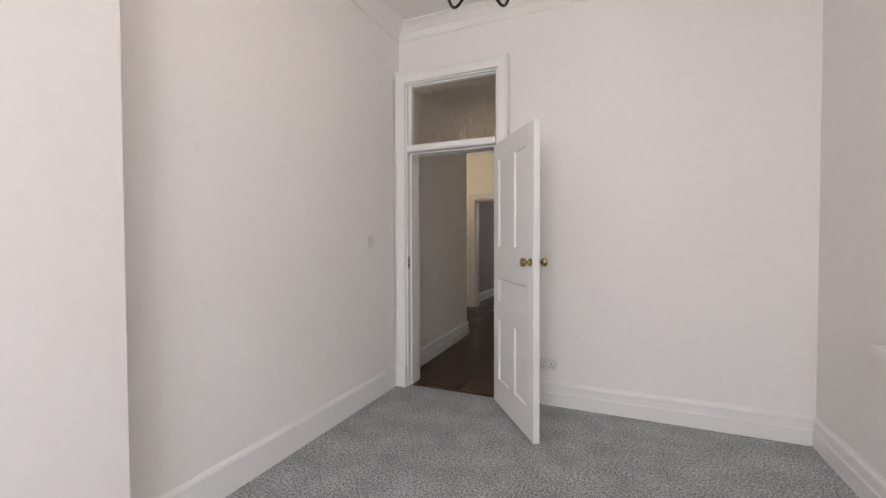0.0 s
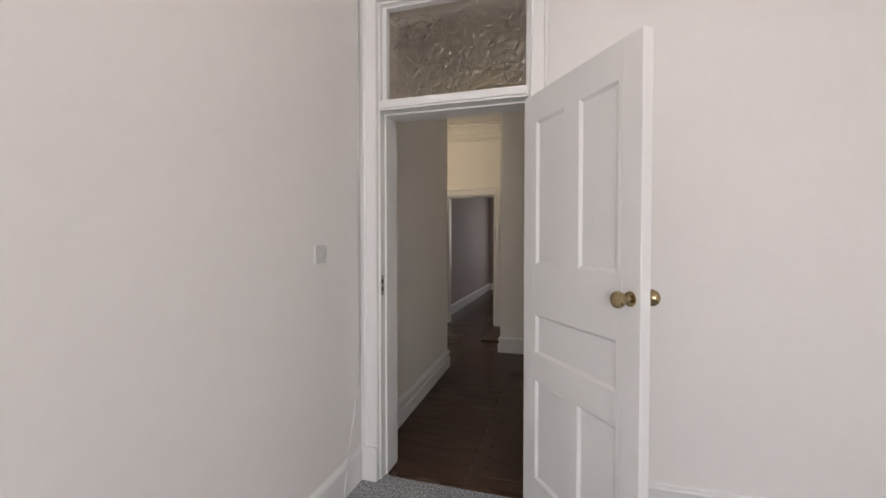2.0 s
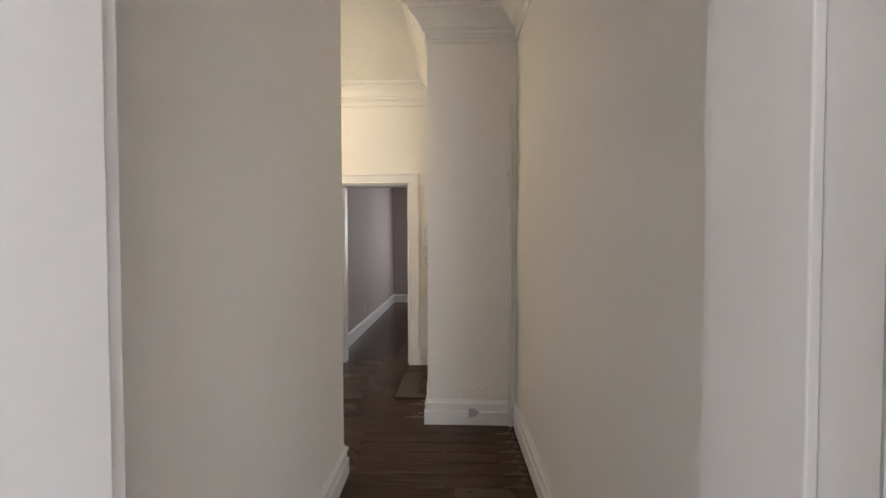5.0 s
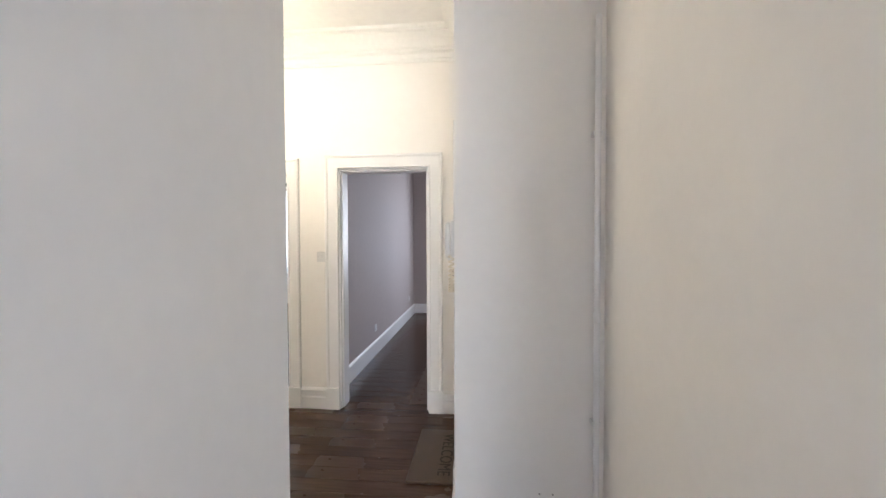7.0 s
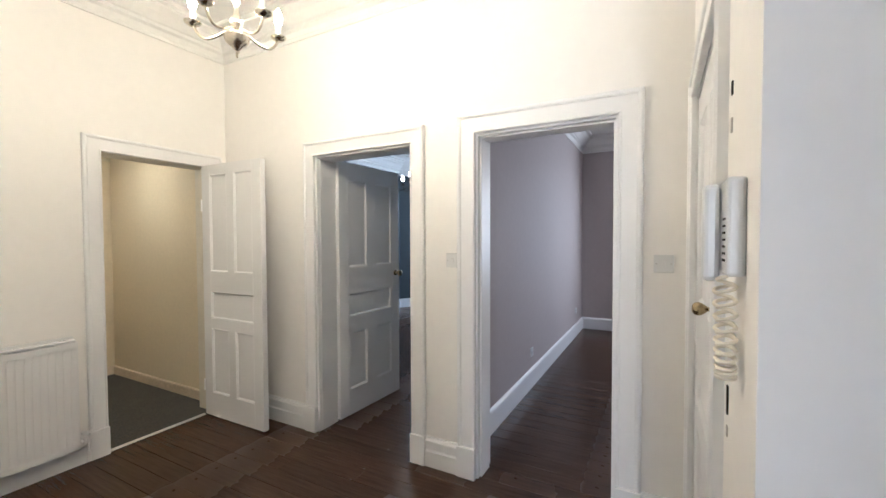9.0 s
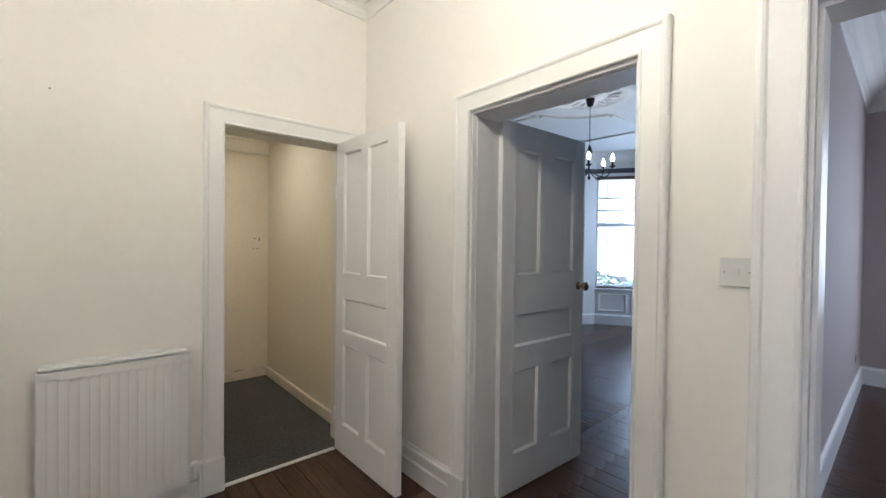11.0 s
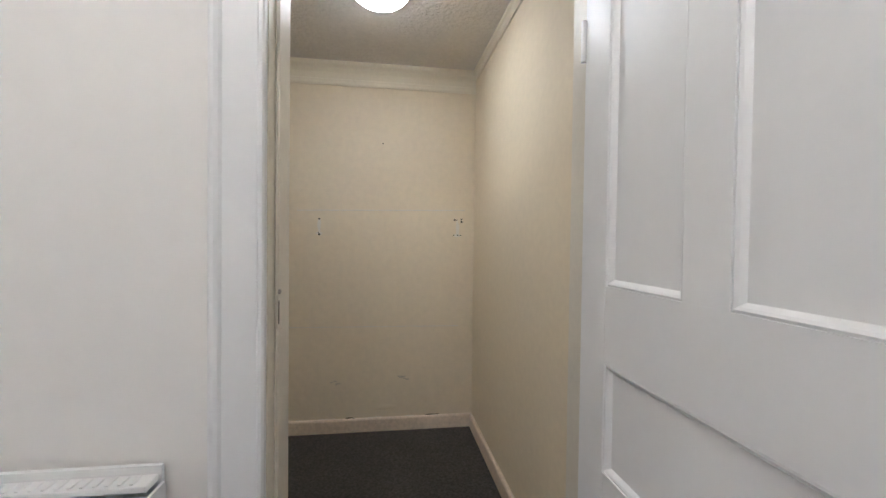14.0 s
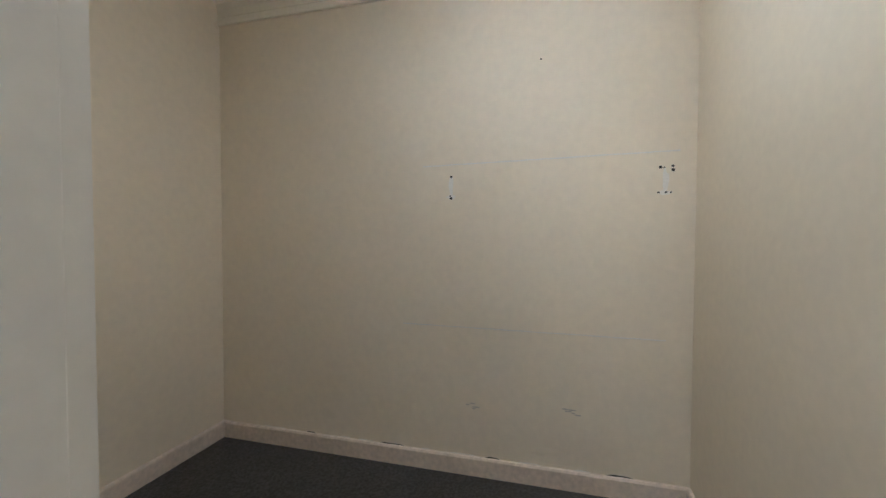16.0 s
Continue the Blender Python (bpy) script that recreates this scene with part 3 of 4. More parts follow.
def panel_door(name, m, w, h, label, rows, knob=None, knob_mat=None, hinge_z=(), mat=None, latch=None, t=0.042, stile=0.105, mould=1.0, mw=0.045, hinge_stile=None, knob_in=0.055):
    """Five-panel leaf hinged at x = 0, face at y = 0. rows: bottom and top of the lower, middle and upper panels."""
    mat = mat or GLOSS
    d = thing(name, m, label, "door")
    z0 = 0.012
    (l0, l1), (m0, m1), (u0, u1) = rows
    mid = w / 2
    hs = stile if hinge_stile is None else hinge_stile
    bv = 0.0025
    for x0, x1 in ((0, hs), (w - stile, w)):
        part("stile", boxed(x0, x1, 0, t, z0, h, bv), mat, d)
    for a, b in ((z0, l0), (l1, m0), (m1, u0), (u1, h)):
        part("rail", boxed(hs, w - stile, 0.0004, t - 0.0004, a, b), mat, d)
    for a, b in ((l0, l1), (u0, u1)):
        part("muntin", boxed(mid - mw, mid + mw, 0.0006, t - 0.0006, a, b), mat, d)
    MOULD = [(0, 0), (0, 0.009), (0.006, 0.012), (0.012, 0.009), (0.017, 0.004), (0.02, 0)]
    MOULD = [(o * mould, min(p * (0.5 + mould / 2), 0.0114)) for o, p in MOULD]
    for x0, x1, a, b in ((hs, mid - mw, l0, l1), (mid + mw, w - stile, l0, l1), (hs, w - stile, m0, m1), (hs, mid - mw, u0, u1), (mid + mw, w - stile, u0, u1)):
        p = part("panel", boxed(x0, x1, 0.012, t - 0.012, a, b), mat, d)
        ring = [(x0, a), (x1, a), (x1, b), (x0, b)]
        front = Matrix(((1, 0, 0, 0), (0, 0, -1, 0.012), (0, 1, 0, 0), (0, 0, 0, 1)))
        back = Matrix(((1, 0, 0, 0), (0, 0, 1, t - 0.012), (0, 1, 0, 0), (0, 0, 0, 1)))
        part("panel_moulding", sweep(ring, MOULD, front, True), mat, p)
        part("panel_moulding", sweep(ring, MOULD, back, True), mat, p)
    if knob:
        for side, y in ((-1, 0), (1, t)):
            k = knob_mesh(side)
            k.transform(Matrix.Translation((w - knob_in, y, knob)))
            part("knob", k, knob_mat, d, "round brass door knob", True)
        part("latch_plate", boxed(w - 0.0005, w + 0.0015, 0.009, t - 0.009, knob - 0.045, knob + 0.045), mat, d)
    if latch:
        part("latch_plate", boxed(w - 0.0005, w + 0.0015, 0.009, t - 0.009, latch - 0.045, latch + 0.045), mat, d)
        part("latch_bolt", boxed(w, w + 0.008, 0.015, t - 0.015, latch - 0.012, latch + 0.012, 0.002), mat, d)
    for z in hinge_z:
        b = lathe([(0.001, 0), (0.006, 0), (0.006, 0.09), (0.001, 0.09)], 10, Matrix.Translation((-0.002, t + 0.003 if hinge_z[0] < 0 else -0.003, abs(z) - 0.045)))
        part("hinge", b, mat, d, "painted butt hinge")
    return d


bed_leaf = -54.4
panel_door("bedroom_door", pose(-0.625, 3.97, 0, 0, 0, bed_leaf), 0.742, 2.03, "white painted five-panel door standing open over carpet",
           ((0.19, 0.70), (0.79, 1.01), (1.21, 1.915)), knob=1.146, knob_mat=BRASS, mw=0.03, hinge_stile=0.087, mould=1.55, stile=0.09, knob_in=0.044)
panel_door("bay_room_door", pose(-3.500, 8.4515, 0, 0, 0, 87.5), 0.765, 2.035, "white five-panel door open into the bay room",
           ((0.20, 0.69), (0.79, 1.005), (1.187, 1.915)), knob=1.115, knob_mat=BRASS, hinge_z=(0.3, 1.81), stile=0.098, mould=1.5)
panel_door("closet_door", pose(-4.565, 8.036, 0, 0, 0, 0.0), 0.704, 2.018, "white painted five-panel closet door standing open",
           ((0.20, 0.72), (0.80, 1.017), (1.172, 1.94)), latch=1.08, hinge_z=(0.25, 1.7), stile=0.10, mould=0.7, mw=0.042)

fd = panel_door("front_door", pose(-1.171, 8.035, 0, 0, 0, -90), 0.82, 2.0, "white painted front door with brass knob and locks",
                ((0.20, 0.70), (0.79, 1.0), (1.18, 1.88)), hinge_z=(0.3, 1.7))
k = knob_mesh(-1)
k.transform(Matrix.Translation((0.74, 0, 1.25)) @ Matrix.Diagonal((0.6, 0.85, 0.6, 1)))
part("knob", k, BRASS, fd, "small brass knob", True)
part("lock_case", boxed(0.72, 0.80, -0.02, 0, 1.56, 1.64, 0.004), GLOSS, fd, "painted rim lock")
# each piece here is a lock keep plate, built as one thin strip
for z, h, mat_ in ((1.74, 0.028, DARK), (1.665, 0.03, STEEL), (1.10, 0.06, DARK), (1.035, 0.022, STEEL)):
    ch = thing("lock_keep", pose(-1.175, 7.06, z, 0, 0, -90), "small metal lock keep plate on the hall wall", "bracket", "bracket stubs")
    part("back_plate", boxed(-0.006, 0.006, -0.003, 0, -h / 2, h / 2, 0.001), mat_, ch)

# worn strike recess and hinge marks on the jambs
sp = thing("strike_plate", pose(-4.648, 7.3745, 1.105), "worn steel strike plate let into the closet jamb", "hardware")
part("plate", boxed(-0.014, 0.022, 0, 0.0025, -0.042, 0.032, 0.001), CREAM_JAMB, sp)
part("slot", boxed(0.0145, 0.0195, 0.002, 0.0032, -0.030, 0.020), DARK, sp)
part("chipped_edge", lathe([(0.001, 0), (0.011, 0), (0.008, 0.003), (0.001, 0.004)], 5, Matrix.Translation((0.004, 0, 0.038)) @ Matrix.Rotation(radians(-90), 4, "X") @ Matrix.Diagonal((1.2, 0.6, 1, 1))), STEEL, sp)
part("chipped_edge", lathe([(0.001, 0), (0.010, 0), (0.007, 0.003), (0.001, 0.004)], 5, Matrix.Translation((-0.002, 0, -0.047)) @ Matrix.Rotation(radians(-90), 4, "X") @ Matrix.Diagonal((1.1, 0.6, 1, 1))), FILLER, sp)
for z in (0.32, 1.74):
    h = thing("door_hinge", pose(-1.5075, 8.425, z), "painted butt hinge on a bare jamb", "hinge", "jamb hinges")
    part("hinge_leaf", boxed(0.0005, 0.0025, -0.022, 0.012, -0.05, 0.05), STEEL, h)
    part("hinge_pin", lathe([(0.001, -0.052), (0.006, -0.052), (0.006, 0.052), (0.001, 0.052)], 10, Matrix.Translation((0, 0.018, 0))), STEEL, h)
tagged(part("threshold_strip", sweep([(7.365, -4.575), (8.035, -4.575)], [(-0.016, 0), (-0.014, 0.006), (0, 0.009), (0.014, 0.006), (0.016, 0)], Matrix(((0, 1, 0, 0), (1, 0, 0, 0), (0, 0, 1, 0.003), (0, 0, 0, 1)))), material("silver_strip", (0.7, 0.7, 0.68), 0.35, metal=0.6, var=0.1, scale=20)),
       "silver metal threshold strip at the closet door", "threshold strip")
tagged(part("carpet_edge_strip", boxed(-1.38, -0.615, 4.03, 4.07, -0.002, 0.005, 0.002), BOARDS), "dark wooden threshold between carpet and boards", "threshold strip")


# ---- switches and sockets ----
def switch(name, m, label, gangs=1):
    """Plate in the local xz plane, front towards -y."""
    s = thing(name, m, label, "light switch" if "switch" in name else "socket", "white electric plates")
    w = 0.043 if gangs == 1 else 0.073
    part("plate", boxed(-w, w, -0.009, 0, -0.043, 0.043, 0.003), PLASTIC, s)
    if "switch" in name:
        r = boxed(-0.007, 0.007, -0.0125, -0.0085, -0.012, 0.012, 0.0015)
        part("rocker", r, PLASTIC, s)
    else:
        for i in range(gangs):
            cx = (i - (gangs - 1) / 2) * 0.07
            for px, pz, pw, ph in ((0, 0.002, 0.0025, 0.005), (-0.011, -0.02, 0.005, 0.0022), (0.011, -0.02, 0.005, 0.0022)):
                part("pin_hole", boxed(cx + px - pw, cx + px + pw, -0.0098, -0.0085, pz - ph, pz + ph), DARK, s)
            part("rocker", boxed(cx - 0.006 + 0.018, cx + 0.006 + 0.018, -0.0115, -0.0085, 0.015, 0.032, 0.001), PLASTIC, s)
    for sx in (-1, 1):
        part("screw", lathe([(0.0005, 0), (0.003, 0), (0.0025, 0.0012), (0.0005, 0.0014)], 10, Matrix.Translation((sx * (w - 0.012), -0.009, 0)) @ Matrix.Rotation(radians(90), 4, "X")), STEEL, s)
    return s


switch("light_switch", pose(-1.535, 3.586, 1.275, 0, 0, 90), "white single light switch on the bedroom wall")
switch("light_switch", pose(-2.412, 8.25, 1.30), "white single light switch between two doorways")
switch("light_switch", pose(-1.29, 8.25, 1.31), "white double light switch beside the front door", 1)
switch("wall_socket", pose(-0.225, 4.07, 0.315), "white double socket behind the open door", 2)
switch("wall_socket", pose(-2.40, 9.90, 0.33, 0, 0, 90), "white socket on the taupe wall above the skirting")
switch("wall_socket", pose(-2.40, 12.2, 0.36, 0, 0, 90), "white socket on the taupe wall near the corner")

# ---- bedroom things ----
cable_pts = [(-1.531, 3.962, 2.70), (-1.531, 3.962, 1.6), (-1.5305, 3.961, 0.75), (-1.5305, 3.95, 0.60), (-1.5305, 3.92, 0.45), (-1.529, 3.87, 0.32), (-1.522, 3.83, 0.22), (-1.508, 3.79, 0.15), (-1.508, 3.76, 0.06), (-1.500, 3.74, 0.006)]
tagged(part("telephone_cable", tube(cable_pts, 0.0038), PLASTIC, smooth=True), "thin white cable hanging down the door casing", "cable")

mantel = thing("mantelpiece", pose(1.42, 3.04, 0), "white painted timber mantelpiece on the wall", "mantelpiece")
part("jamb_panel", boxed(-0.07, 0, -0.16, 0.0, 0, 0.79, 0.004), GLOSS, mantel)
part("jamb_panel", boxed(-0.07, 0, -1.42, -1.26, 0, 0.79, 0.004), GLOSS, mantel)
part("frieze", boxed(-0.065, 0, -1.26, -0.16, 0.62, 0.79, 0.003), GLOSS, mantel)
part("back_panel", boxed(-0.02, 0, -1.26, -0.16, 0, 0.62), GLOSS, mantel)
part("shelf", boxed(-0.17, 0, -1.47, 0.05, 0.815, 0.85, 0.006), GLOSS, mantel)
part("shelf_moulding", boxed(-0.13, 0, -1.45, 0.03, 0.79, 0.815, 0.004), GLOSS, mantel)


def arc_points(cx, r0, r1, z0, z1, drop, steps=14):
    """An S arm from radius r0 to r1 that dips by drop on the way."""
    pts = []
    for i in range(steps + 1):
        s = i / steps
        r = r0 + (r1 - r0) * (1 - (1 - s) ** 1.5)
        z = z0 + (z1 - z0) * s ** 2 - drop * math.sin(math.pi * min(1, s * 1.05)) * (0.6 + 0.4 * s)
        pts.append((r, 0, z))
    return pts


def bulb_mesh():
    return lathe([(0.011, 0), (0.013, 0.006), (0.0165, 0.02), (0.017, 0.032), (0.013, 0.05), (0.006, 0.066), (0.0015, 0.072)], 16)


def chandelier(name, m, label, arms, reach, drop, rise, metal, bulb, ceiling, chain=True, bowl=True, first=0.0):
    """Arms, cups, candle tubes and bulbs round a turned body; origin at the middle of the body."""
    c = thing(name, m, label, "chandelier")
    if bowl:
        part("body", lathe([(0.001, -0.085), (0.005, -0.08), (0.004, -0.055), (0.012, -0.05), (0.024, -0.037), (0.038, -0.028), (0.049, -0.012), (0.051, 0.0), (0.043, 0.012), (0.022, 0.02), (0.012, 0.03), (0.024, 0.05), (0.026, 0.065), (0.014, 0.09), (0.009, 0.12), (0.01, 0.14), (0.016, 0.15), (0.012, 0.16), (0.006, 0.165)], 28), metal, c, "turned brass body", True)
        part("collar", lathe([(0.004, 0.165), (0.012, 0.17), (0.03, 0.178), (0.032, 0.186), (0.012, 0.196), (0.006, 0.21)], 24), metal, c, "", True)
    else:
        part("body", lathe([(0.001, 0.30), (0.012, 0.28), (0.03, 0.22), (0.03, 0.205), (0.008, 0.2), (0.007, -0.04), (0.018, -0.05), (0.012, -0.075), (0.001, -0.08)], 18), metal, c, "", True)
    for i in range(arms):
        a = first + 360 * i / arms
        R = Matrix.Rotation(radians(a), 4, "Z")
        pts = arc_points(0, 0.02, reach, 0.035 if bowl else 0.0, rise, drop)
        bm = tube(pts, 0.0058 if bowl else 0.006, 10)
        bm.transform(R)
        arm = part("arm", bm, metal, c, "", True)
        base = R @ Matrix.Translation((reach, 0, rise))
        part("cup", lathe([(0.004, -0.012), (0.014, -0.01), (0.03, 0.0), (0.034, 0.007), (0.031, 0.009), (0.014, 0.005), (0.012, 0.012), (0.001, 0.012)], 20, base), metal, arm, "", True)
        part("candle_tube", lathe([(0.0115, 0.012), (0.0115, 0.062), (0.001, 0.062)], 14, base), PLASTIC if bowl else IRON, arm, "", True)
        bl = bulb_mesh()
        bl.transform(base @ Matrix.Translation((0, 0, 0.062)))
        part("bulb", bl, bulb, arm, "lit candle bulb", True)
    top = ceiling - m.translation.z
    z = 0.21 if bowl else 0.30
    n = 0
    links = bmesh.new()
    while z < top - 0.07:
        ring = [(0.008 * math.cos(q * math.pi / 4), 0, 0.014 * math.sin(q * math.pi / 4)) for q in range(9)]
        lk = tube(ring, 0.0018, 5)
        lk.transform(Matrix.Translation((0, 0, z + 0.014)) @ Matrix.Rotation(radians(90 * (n % 2)), 4, "Z"))
        tmp = bpy.data.meshes.new("chain_link")
        lk.to_mesh(tmp)
        lk.free()
        links.from_mesh(tmp)
        bpy.data.meshes.remove(tmp)
        z += 0.0235
        n += 1
    part("chain", links, metal, c)
    part("ceiling_cup", lathe([(0.012, top - 0.085), (0.03, top - 0.075), (0.042, top - 0.03), (0.046, top - 0.002), (0.001, top - 0.002)], 22), metal, c, "", True)
    return c


chandelier("chandelier", pose(-2.892, 7.178, 2.285), "five-arm polished brass chandelier with lit bulbs", 5, 0.175, 0.06, 0.05, SILVER, BULB, 3.13, first=-1.7)
chandelier("chandelier", pose(-4.353, 10.84, 2.15), "dark metal pendant chandelier with lit bulbs", 5, 0.24, 0.09, 0.035, IRON, BULB_B, 2.93, bowl=False, first=10)
chandelier("chandelier", pose(-0.17, 2.26, 2.27), "dark iron chandelier under the bedroom ceiling", 5, 0.22, 0.10, 0.04, IRON, BULB_BED, 3.17, bowl=False, first=-70)

# ---- hall things ----
pipe = thing("heating_pipe", pose(-0.545, 6.735, 0), "white painted vertical pipe in the wall corner", "pipe")
part("pipe_run", lathe([(0.0005, 0.004), (0.0135, 0.004), (0.0135, 2.41), (0.011, 2.415), (0.0005, 2.415)], 16), GLOSS, pipe, "", True)
part("coupling", lathe([(0.0136, 1.085), (0.0175, 1.09), (0.0175, 1.125), (0.0136, 1.13)], 16), GLOSS, pipe, "", True)
part("pipe_clip", boxed(-0.02, 0.02, -0.002, 0.044, 0.62, 0.64, 0.003), GLOSS, pipe)
part("pipe_clip", boxed(-0.02, 0.02, -0.002, 0.044, 1.9, 1.92, 0.003), GLOSS, pipe)

bm = bmesh.new()
outline = [(-0.03, -0.04), (-0.02, -0.045), (0.0, -0.035), (0.028, -0.036), (0.034, -0.012), (0.05, -0.006), (0.044, 0.008), (0.024, 0.012), (0.018, 0.03), (-0.004, 0.027), (-0.028, 0.031), (-0.034, 0.0)]
lo, hi = [[bm.verts.new((x, y, z)) for x, z in outline] for y in (-0.0035, 0.0)]
bm.faces.new(lo)
bm.faces.new(hi[::-1])
for i in range(len(lo)):
    bm.faces.new((lo[i], lo[i - 1], hi[i - 1], hi[i]))
bm.transform(Matrix.Translation((-0.83, 6.757, 0.10)))
tagged(part("torn_sticker", bm, LAVENDER), "torn lavender paper remnant on the skirting board", "sticker")
plug = thing("socket_marks", pose(-0.755, 6.78, 0.25), "four screw holes where a socket was removed", "wall marks")
for dx in (-0.03, 0.03):
    for dz in (-0.025, 0.025):
        part("screw_hole", boxed(dx - 0.004, dx + 0.004, -0.0015, 0, dz - 0.004, dz + 0.004), STEEL, plug)
part("screw_hole", boxed(-0.064, -0.056, -0.0015, 0, -0.072, -0.066), DARK, plug)

mat_ob = thing("doormat", pose(-1.31, 7.578, 0), "brown coir doormat printed with the word WELCOME", "doormat")
part("coir_pad", boxed(-0.195, 0.13, -0.335, 0.335, 0.0, 0.017, 0.004), COIR, mat_ob)
txt = bpy.data.curves.new("welcome_text", "FONT")
txt.body, txt.size, txt.extrude, txt.align_x, txt.align_y = "WELCOME", 0.115, 0.0006, "CENTER", "CENTER"
tmp = bpy.data.objects.new("tmp", txt)
scene.collection.objects.link(tmp)
me = bpy.data.meshes.new_from_object(tmp.evaluated_get(bpy.context.evaluated_depsgraph_get()))
bpy.data.objects.remove(tmp)
me.transform(Matrix.Translation((0.02, 0, 0.0178)) @ Matrix.Rotation(radians(-90), 4, "Z") @ Matrix.Diagonal((0.95, 1, 1, 1)))
me.materials.append(MATPRINT)
lettering = new("lettering", me)
lettering.parent = mat_ob

# door entry handset on the end of the wall, its face towards -x
ic = thing("entry_phone", pose(-1.175, 6.93, 1.455, 0, 0, -90), "white wall entry phone with a curly cord", "entry phone")
part("base", boxed(-0.05, 0.05, -0.028, 0, -0.085, 0.085, 0.006), PLASTIC, ic)
hs = part("handset", boxed(-0.048, -0.012, -0.058, -0.03, -0.10, 0.08, 0.009), PLASTIC, ic, "white plastic handset")
bm = bmesh.new()
for i in range(7):
    box(bm, 0.005, 0.035, -0.0295, -0.0275, -0.06 + i * 0.012, -0.056 + i * 0.012)
part("speaker_slot", bm, DARK, ic)
coil = []
for i in range(260):
    s = i / 259
    a = s * 2 * math.pi * 22
    mx = -0.03 + 0.05 * math.sin(math.pi * s) * 0.6
    mz = -0.10 - 0.17 * math.sin(math.pi * s)
    coil.append((mx + 0.055 * s + 0.014 * math.cos(a), -0.024 + 0.014 * math.sin(a), mz + (0.015 * s)))
part("curly_cord", tube(coil, 0.0034, 6), material("cord_cream", (0.72, 0.66, 0.54), 0.5, var=0.05), ic, "cream coiled cord", True)


def radiator(m):
    r = thing("radiator", m, "white double panel radiator below a blank wall", "radiator")
    w, h0, h1 = 0.555, 0.125, 0.84
    for name, y, h1 in (("front_panel", 0.0, 0.80), ("back_panel", 0.058, 0.83)):
        bm = bmesh.new()
        n = 16 * 6
        rows = []
        for z in (h0, h0 + 0.035, h0 + 0.05, h1 - 0.05, h1 - 0.035, h1):
            flat = z in (h0, h0 + 0.035, h1 - 0.035, h1)
            rows.append([bm.verts.new((w * i / n, y + (0 if flat else 0.0015 + 0.0035 * (1 - abs(math.sin(math.pi * 16 * i / n)) ** 0.7)), z)) for i in range(n + 1)])
        for a, b in zip(rows, rows[1:]):
            for i in range(n):
                bm.faces.new((a[i], a[i + 1], b[i + 1], b[i]))
        ext = bmesh.ops.extrude_face_region(bm, geom=list(bm.faces))
        bmesh.ops.translate(bm, verts=[v for v in ext["geom"] if isinstance(v, bmesh.types.BMVert)], vec=(0, 0.009, 0))
        part(name, bm, GLOSS, r)
    h1 = 0.80
    part("top_grille", boxed(0.004, w - 0.004, 0.014, 0.055, h1 + 0.004, h1 + 0.016, 0.002), GLOSS, r)
    bm = bmesh.new()
    for i in range(26):
        box(bm, 0.02 + i * 0.02, 0.026 + i * 0.02, 0.02, 0.048, h1 + 0.0158, h1 + 0.0185)
    part("grille_fin", bm, GLOSS, r)
    for x0 in (-0.004, w - 0.002):
        part("side_cover", boxed(x0, x0 + 0.006, 0.008, 0.062, h0 + 0.02, h1 - 0.002, 0.001), GLOSS, r)
    for x in (0.1, w - 0.1):
        part("bracket", boxed(x - 0.015, x + 0.015, 0.066, 0.09, h0 + 0.1, h1 - 0.1), GLOSS, r)
    for z in (0.158, 0.188):
        part("valve_tail", lathe([(0.0005, -0.004), (0.008, -0.004), (0.008, 0.010), (0.0125, 0.011), (0.0125, 0.022), (0.008, 0.023), (0.008, 0.032), (0.0005, 0.032)], 14, Matrix.Translation((w, 0.035, z)) @ Matrix.Rotation(radians(90), 4, "Y")), GLOSS, r, "painted brass union nut", True)
    part("valve", lathe([(0.0005, 0.138), (0.009, 0.138), (0.011, 0.145), (0.011, 0.198), (0.017, 0.201), (0.019, 0.209), (0.016, 0.216), (0.0005, 0.218)], 18, Matrix.Translation((w + 0.034, 0.035, 0))), GLOSS, r, "painted radiator valve", True)
    part("supply_pipe", tube([(w + 0.034, 0.035, 0.192), (w + 0.055, 0.048, 0.194), (w + 0.075, 0.058, 0.200), (w + 0.105, 0.060, 0.205)], 0.0062, 10), GLOSS, r, "painted pipe along the casing", True)
    part("drop_pipe", tube([(w + 0.034, 0.035, 0.15), (w + 0.050, 0.052, 0.145), (w + 0.060, 0.060, 0.12), (w + 0.060, 0.060, 0.002)], 0.0062, 10), GLOSS, r, "painted pipe into the floor", True)
    return r


radiator(pose(-4.48, 6.636, 0, 0, 0, 90))
tagged(part("wall_plug", lathe([(0.0005, 0), (0.005, 0), (0.004, 0.002), (0.0005, 0.002)], 12, Matrix.Translation((-4.57, 6.675, 2.033)) @ Matrix.Rotation(radians(90), 4, "Y")), STEEL), "small grey wall plug in white paint", "wall marks")

# ---- closet things ----
lamp = thing("closet_ceiling_lamp", pose(-5.565, 7.575, 2.38), "lit round flush ceiling lamp in the closet", "ceiling lamp")
part("base_ring", lathe([(0.001, -0.001), (0.135, -0.001), (0.14, -0.012), (0.137, -0.028), (0.124, -0.034), (0.12, -0.02), (0.001, -0.02)], 40), SILVER, lamp, "satin metal ring", True)
part("diffuser", lathe([(0.001, -0.022), (0.122, -0.024), (0.119, -0.04), (0.1, -0.056), (0.065, -0.067), (0.001, -0.072)], 40), DIFFUSER, lamp, "glowing opal diffuser", True)


